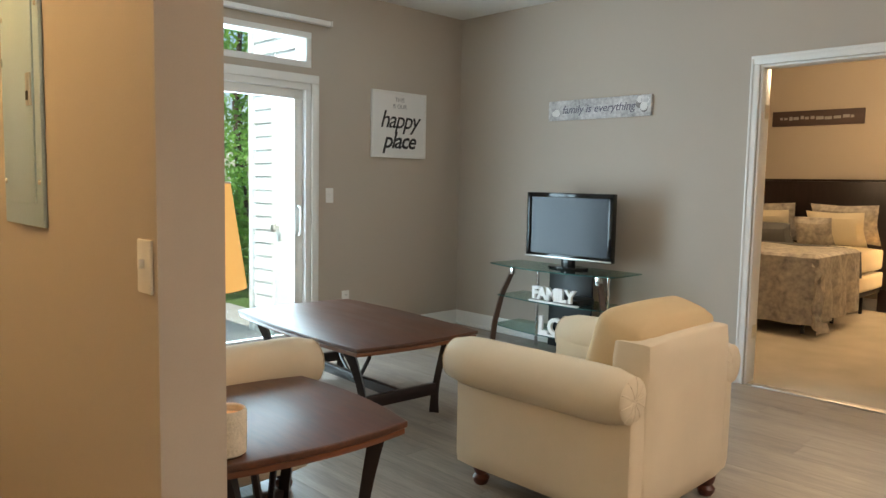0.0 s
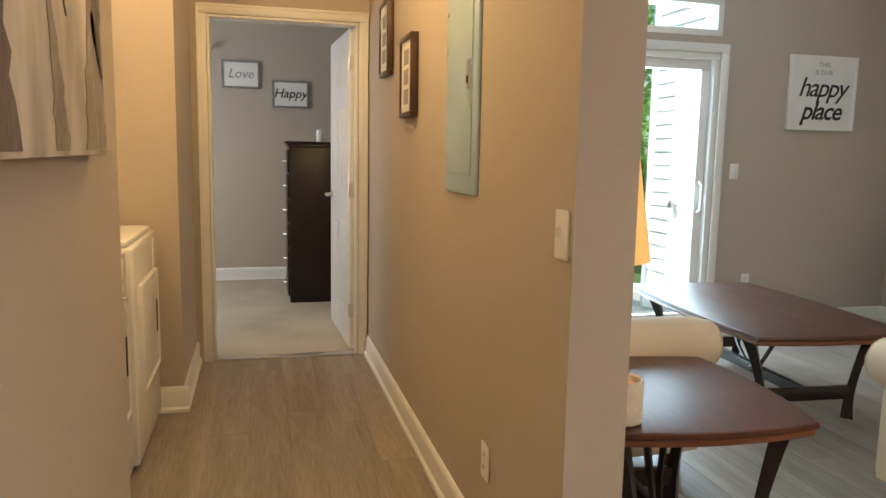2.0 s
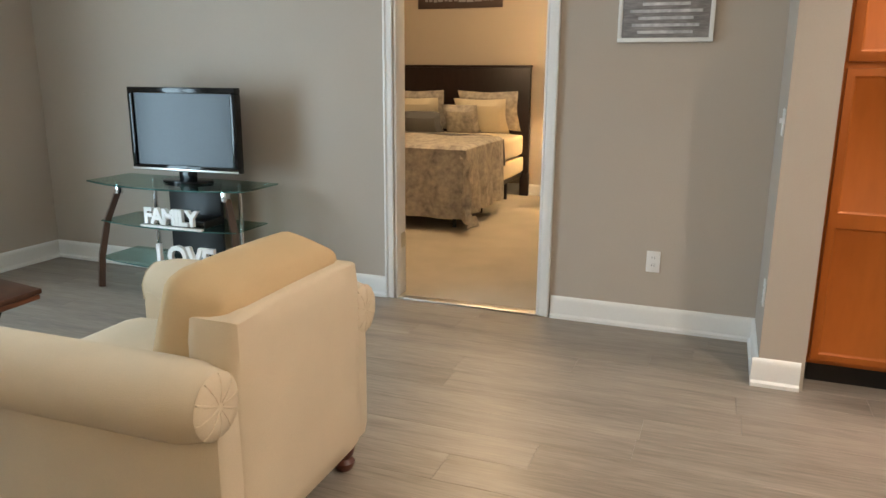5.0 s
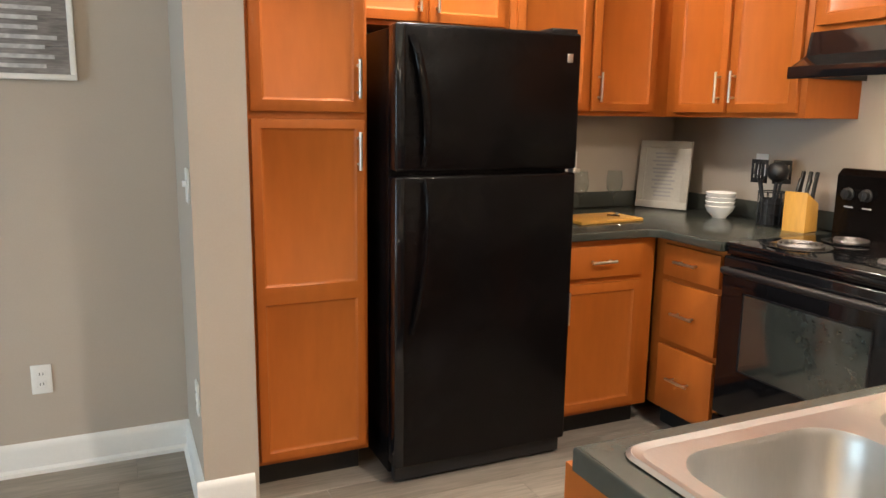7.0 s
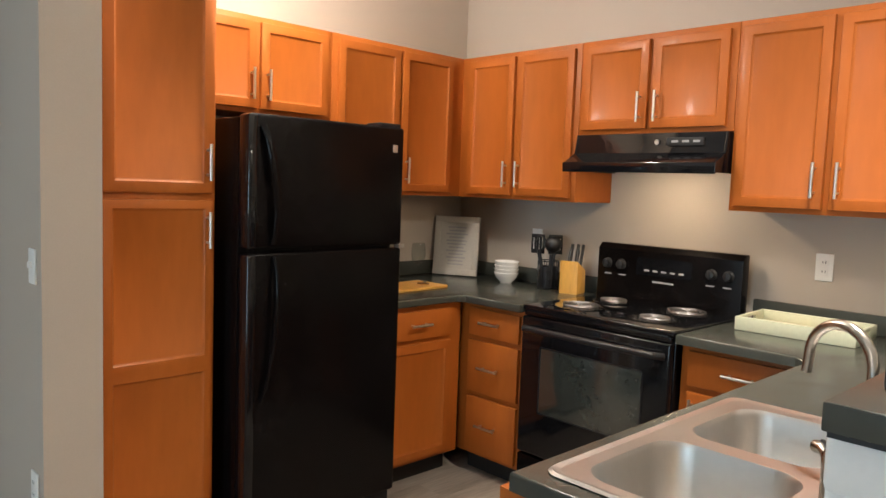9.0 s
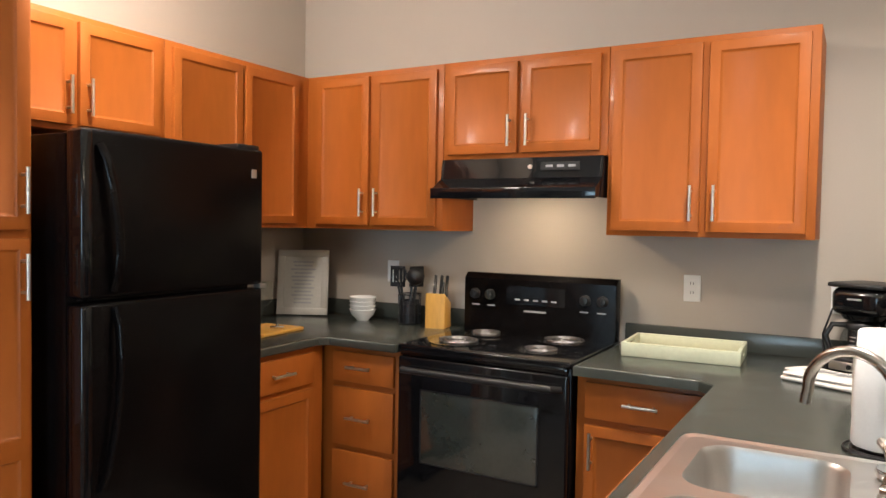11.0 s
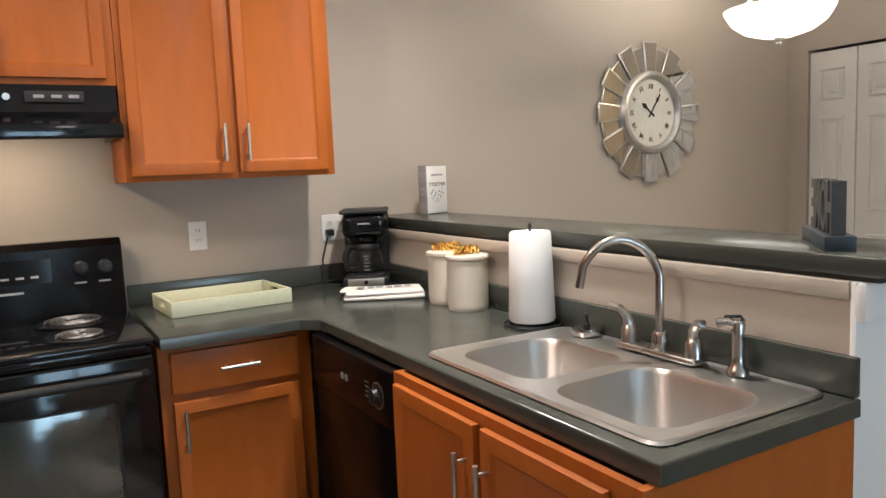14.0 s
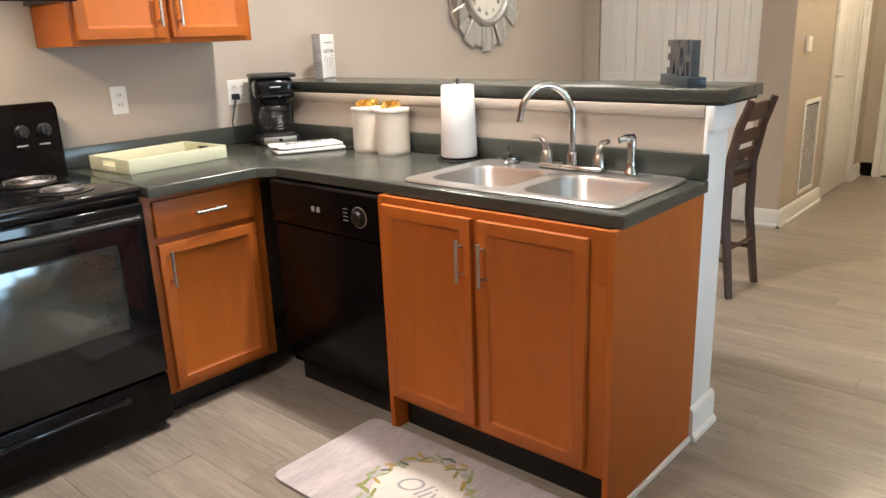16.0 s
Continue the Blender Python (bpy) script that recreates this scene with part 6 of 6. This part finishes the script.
# clock
ck = thing("wall_clock", pose(-3.172, 0, 1.652, 0, 0, 180), "round silver wall clock framed by mirror tiles", "clock")
for k in range(24):
    a = k * 15
    long_ = k % 2 == 0
    r1, w, d = (.390, .072, .030) if long_ else (.362, .074, .018)
    tile = part("mirror_tile", moved(slab([(-w / 2, .20), (w / 2, .20), (w * .78, r1), (-w * .78, r1)], -.004, .004, .0015), pose(0, -d + .004, 0, 90)), M_SILVER, ck, "silver-edged mirror tile", m=pose(0, 0, 0, 0, a, 0))
    part("mirror", moved(slab([(-w / 2 + .006, .225), (w / 2 - .006, .225), (w * .78 - .008, r1 - .007), (-w * .78 + .008, r1 - .007)], 0, .0015), pose(0, -d, 0, 90)), M_MIRROR, tile)
part("backing", moved(lathe([(.30, 0), (.30, .012)], 40), pose(0, 0, 0, 90)), M_SILVER, ck)
part("rim", moved(lathe([(.185, .012), (.225, .014), (.232, .035), (.222, .052), (.205, .056), (.192, .046), (.185, .03)], 48, caps=False), pose(0, 0, 0, 90)), M_SILVER, ck, "rounded silver rim")
dial = part("dial", moved(lathe([(.188, .020), (.188, .026), (.002, .0262)], 48), pose(0, 0, 0, 90)), M_DIAL, ck, "cream dial")
for k, txt in enumerate(("XII", "I", "II", "III", "IIII", "V", "VI", "VII", "VIII", "IX", "X", "XI")):
    part("numeral", moved(lettering(txt, .038, .0005, offset=.0003, spacing=.85), pose(0, -.0272, .145)), M_INK, dial, m=pose(0, 0, 0, 0, k * 30, 0))
for ang, ln, w in ((-52, .085, .006), (35, .125, .005)):
    part("hand", moved(join(box(-w, w, -.031, -.029, -.03, ln, .001), moved(lathe([(w * 2.4, 0), (w * 2.4, .002)], 10), pose(0, -.029, ln * .72, 90))), pose(0, 0, 0, 0, ang, 0)), M_INK, ck, "black spade hand")

# dining ceiling lamp
dl = thing("ceiling_lamp", (-3.16, .83, 0), "frosted glass bowl ceiling lamp, lit", "ceiling lamp")
part("bowl", lathe([(.004, 1.925), (.07, 1.930), (.15, 1.955), (.205, 1.995), (.232, 2.04), (.240, 2.06), (.235, 2.062), (.20, 2.005), (.14, 1.965), (.004, 1.940)], 40, caps=False), M_BULB, dl, "glowing frosted glass bowl")
part("finial", lathe([(.004, 1.890), (.014, 1.900), (.010, 1.908), (.022, 1.914), (.024, 1.926), (.006, 1.93)], 16), M_NICKEL, dl)
part("rod", join(tube([(0, 0, 1.93), (0, 0, H - .02)], .006, 8), *[tube([(0, 0, 2.25), (.10 * math.cos(a), .10 * math.sin(a), 2.15), (.235 * math.cos(a), .235 * math.sin(a), 2.062)], .005, 6) for a in (0, 2.09, 4.19)]), M_NICKEL, dl)
part("canopy", lathe([(.06, H - .03), (.065, H - .02), (.065, H - .001)], 24), M_NICKEL, dl)

# entry passage wall
vn = thing("return_vent", pose(-5.0, YE, .50, 0, 0, 180), "tall white slatted return air vent", "air vent")
part("frame", join(*ring(-.19, .19, -.34, .34, -.012, -.001, .03, .003)), M_WHITEP, vn)
part("backing", box(-.16, .16, -.004, -.001, -.31, .31), M_SLOT, vn)
SLAT = finish("slat", box(-.16, .16, -.007, .003, -.007, -.004), M_WHITEP)
for k in range(41):
    part("slat", SLAT, None, vn, m=pose(0, -.004, -.302 + k * .015, 35))
th = thing("thermostat", pose(-4.725, YE, 1.23, 0, 0, 180), "small white wall thermostat", "thermostat")
part("case", box(-.04, .04, -.028, 0, -.05, .05, .006, 3), M_WHITEP, th)
part("side_dial", box(.04, .046, -.02, -.006, -.03, .03, .002), M_GREYINK, th)
hs = thing("home_sign", pose(-4.84, YE, 1.68, 0, 0, 180), "small white square sign with black words", "wall sign")
part("panel", box(-.15, .15, -.03, -.001, -.15, .15, .003), M_CANVAS, hs)
part("words", moved(lettering("HOME", .10, .0008), pose(0, -.031, -.07)), M_INK, hs)

# floor mat by the sink
mt = thing("kitchen_mat", pose(-.625, 1.685, .001, 0, 0, 0), "mauve-grey printed kitchen mat with leaf wreath", "floor mat")
pts = []
for cx, cy, a0 in ((.20, .40, 0), (-.20, .40, 90), (-.20, -.40, 180), (.20, -.40, 270)):
    pts += [(cx + .04 * math.cos(radians(a0 + k * 15)), cy + .04 * math.sin(radians(a0 + k * 15))) for k in range(7)]
part("pad", slab(pts, 0, .011, .004, 3), M_MAT, mt)
part("pale_roundel", slab([(.150 * math.cos(k * .2618), .150 * math.sin(k * .2618)) for k in range(24)], .0108, .01125), mat("pale_mat_print", (.66, .61, .55), .8, var=.08, bump=.05), mt, "cream round panel")
rnd = random.Random(3)
TINTS = [M_MATLEAF, mat("mat_print_ochre", (.50, .34, .08), .8, var=.2, bump=0), mat("mat_print_slate", (.16, .19, .15), .8, var=.2, bump=0), mat("mat_print_sage", (.36, .42, .24), .8, var=.2, bump=0)]
LEAVES = [finish("printed_leaf", slab([(.022 * math.cos(k * .785), .007 * math.sin(k * .785)) for k in range(8)], .0113, .0118), m_) for m_ in TINTS]
for k in range(72):
    a = k / 72 * 2 * math.pi
    r = .165 + rnd.uniform(-.028, .028)
    part("printed_leaf", LEAVES[rnd.choice((0, 0, 1, 2, 3, 3))], None, mt, m=pose(r * math.cos(a), r * math.sin(a), k % 4 * .0001, 0, 0, math.degrees(a) + 90 + rnd.uniform(-60, 60), ))
part("script_words", moved(lettering("Oliv", .11, .0004, .35, -.0012, .95), pose(0, 0, .0118, -90, 0, 90)), M_GREYINK, mt, "thin grey script word")

# ---- plank floor ----
PW, PL, GAP = 0.180, 1.22, 0.0008
rnd = random.Random(21)
PLANKS = {}


def plank_mesh(ln, w):
    key = (round(ln, 2), round(w, 3))
    if key not in PLANKS:
        a, b, c = w / 2 - GAP / 2, key[0] / 2 - GAP / 2, .0007
        vs = [(-a, -b, -.008), (a, -b, -.008), (a, b, -.008), (-a, b, -.008), (-a, -b, -c), (a, -b, -c), (a, b, -c), (-a, b, -c),
              (-a + c, -b + c, 0), (a - c, -b + c, 0), (a - c, b - c, 0), (-a + c, b - c, 0)]
        fs = [(0, 1, 5, 4), (1, 2, 6, 5), (2, 3, 7, 6), (3, 0, 4, 7), (4, 5, 9, 8), (5, 6, 10, 9), (6, 7, 11, 10), (7, 4, 8, 11), (8, 9, 10, 11)]
        me = bpy.data.meshes.new("plank")
        me.from_pydata(vs, [], fs)
        me.materials.append(M_PLANK)
        PLANKS[key] = me
    return PLANKS[key], key[0]


rest_v, rest_f = [], []
count = 0
x = XK - PW / 2 + .001
while x > -6.8:
    top = 7.45 if x > -4.95 else 3.45
    if x > XT + .05:
        top = 2.45
    if x < XL - .1:
        top = min(top, 7.2)
    if x > -2.9 and x < XT:
        top = 7.40
    if -3.95 < x <= -2.9:
        top = YD - .001
    y = -.02 - rnd.uniform(0, PL)
    while y < top:
        y1 = min(y + PL, top)
        ln = round(y1 - max(y, -.1), 2)
        if ln > .06:
            me, L = plank_mesh(ln, PW)
            cy = max(y, -.1) + ln / 2
            if x > -4.0 and count < 300:
                o = new("plank", me)
                o.parent = SUBFLOOR
                o.location = (x, cy, 0)
                count += 1
            else:
                k = len(rest_v)
                rest_v += [(v.co.x + x, v.co.y + cy, v.co.z) for v in me.vertices]
                rest_f += [tuple(k + i for i in p.vertices) for p in me.polygons]
        y += PL
    x -= PW
me = bpy.data.meshes.new("far_planks")
me.from_pydata(rest_v, [], rest_f)
me.materials.append(M_PLANK)
fp = new("far_planks", me)
fp.parent = SUBFLOOR
tagged(fp, kind="stuff")
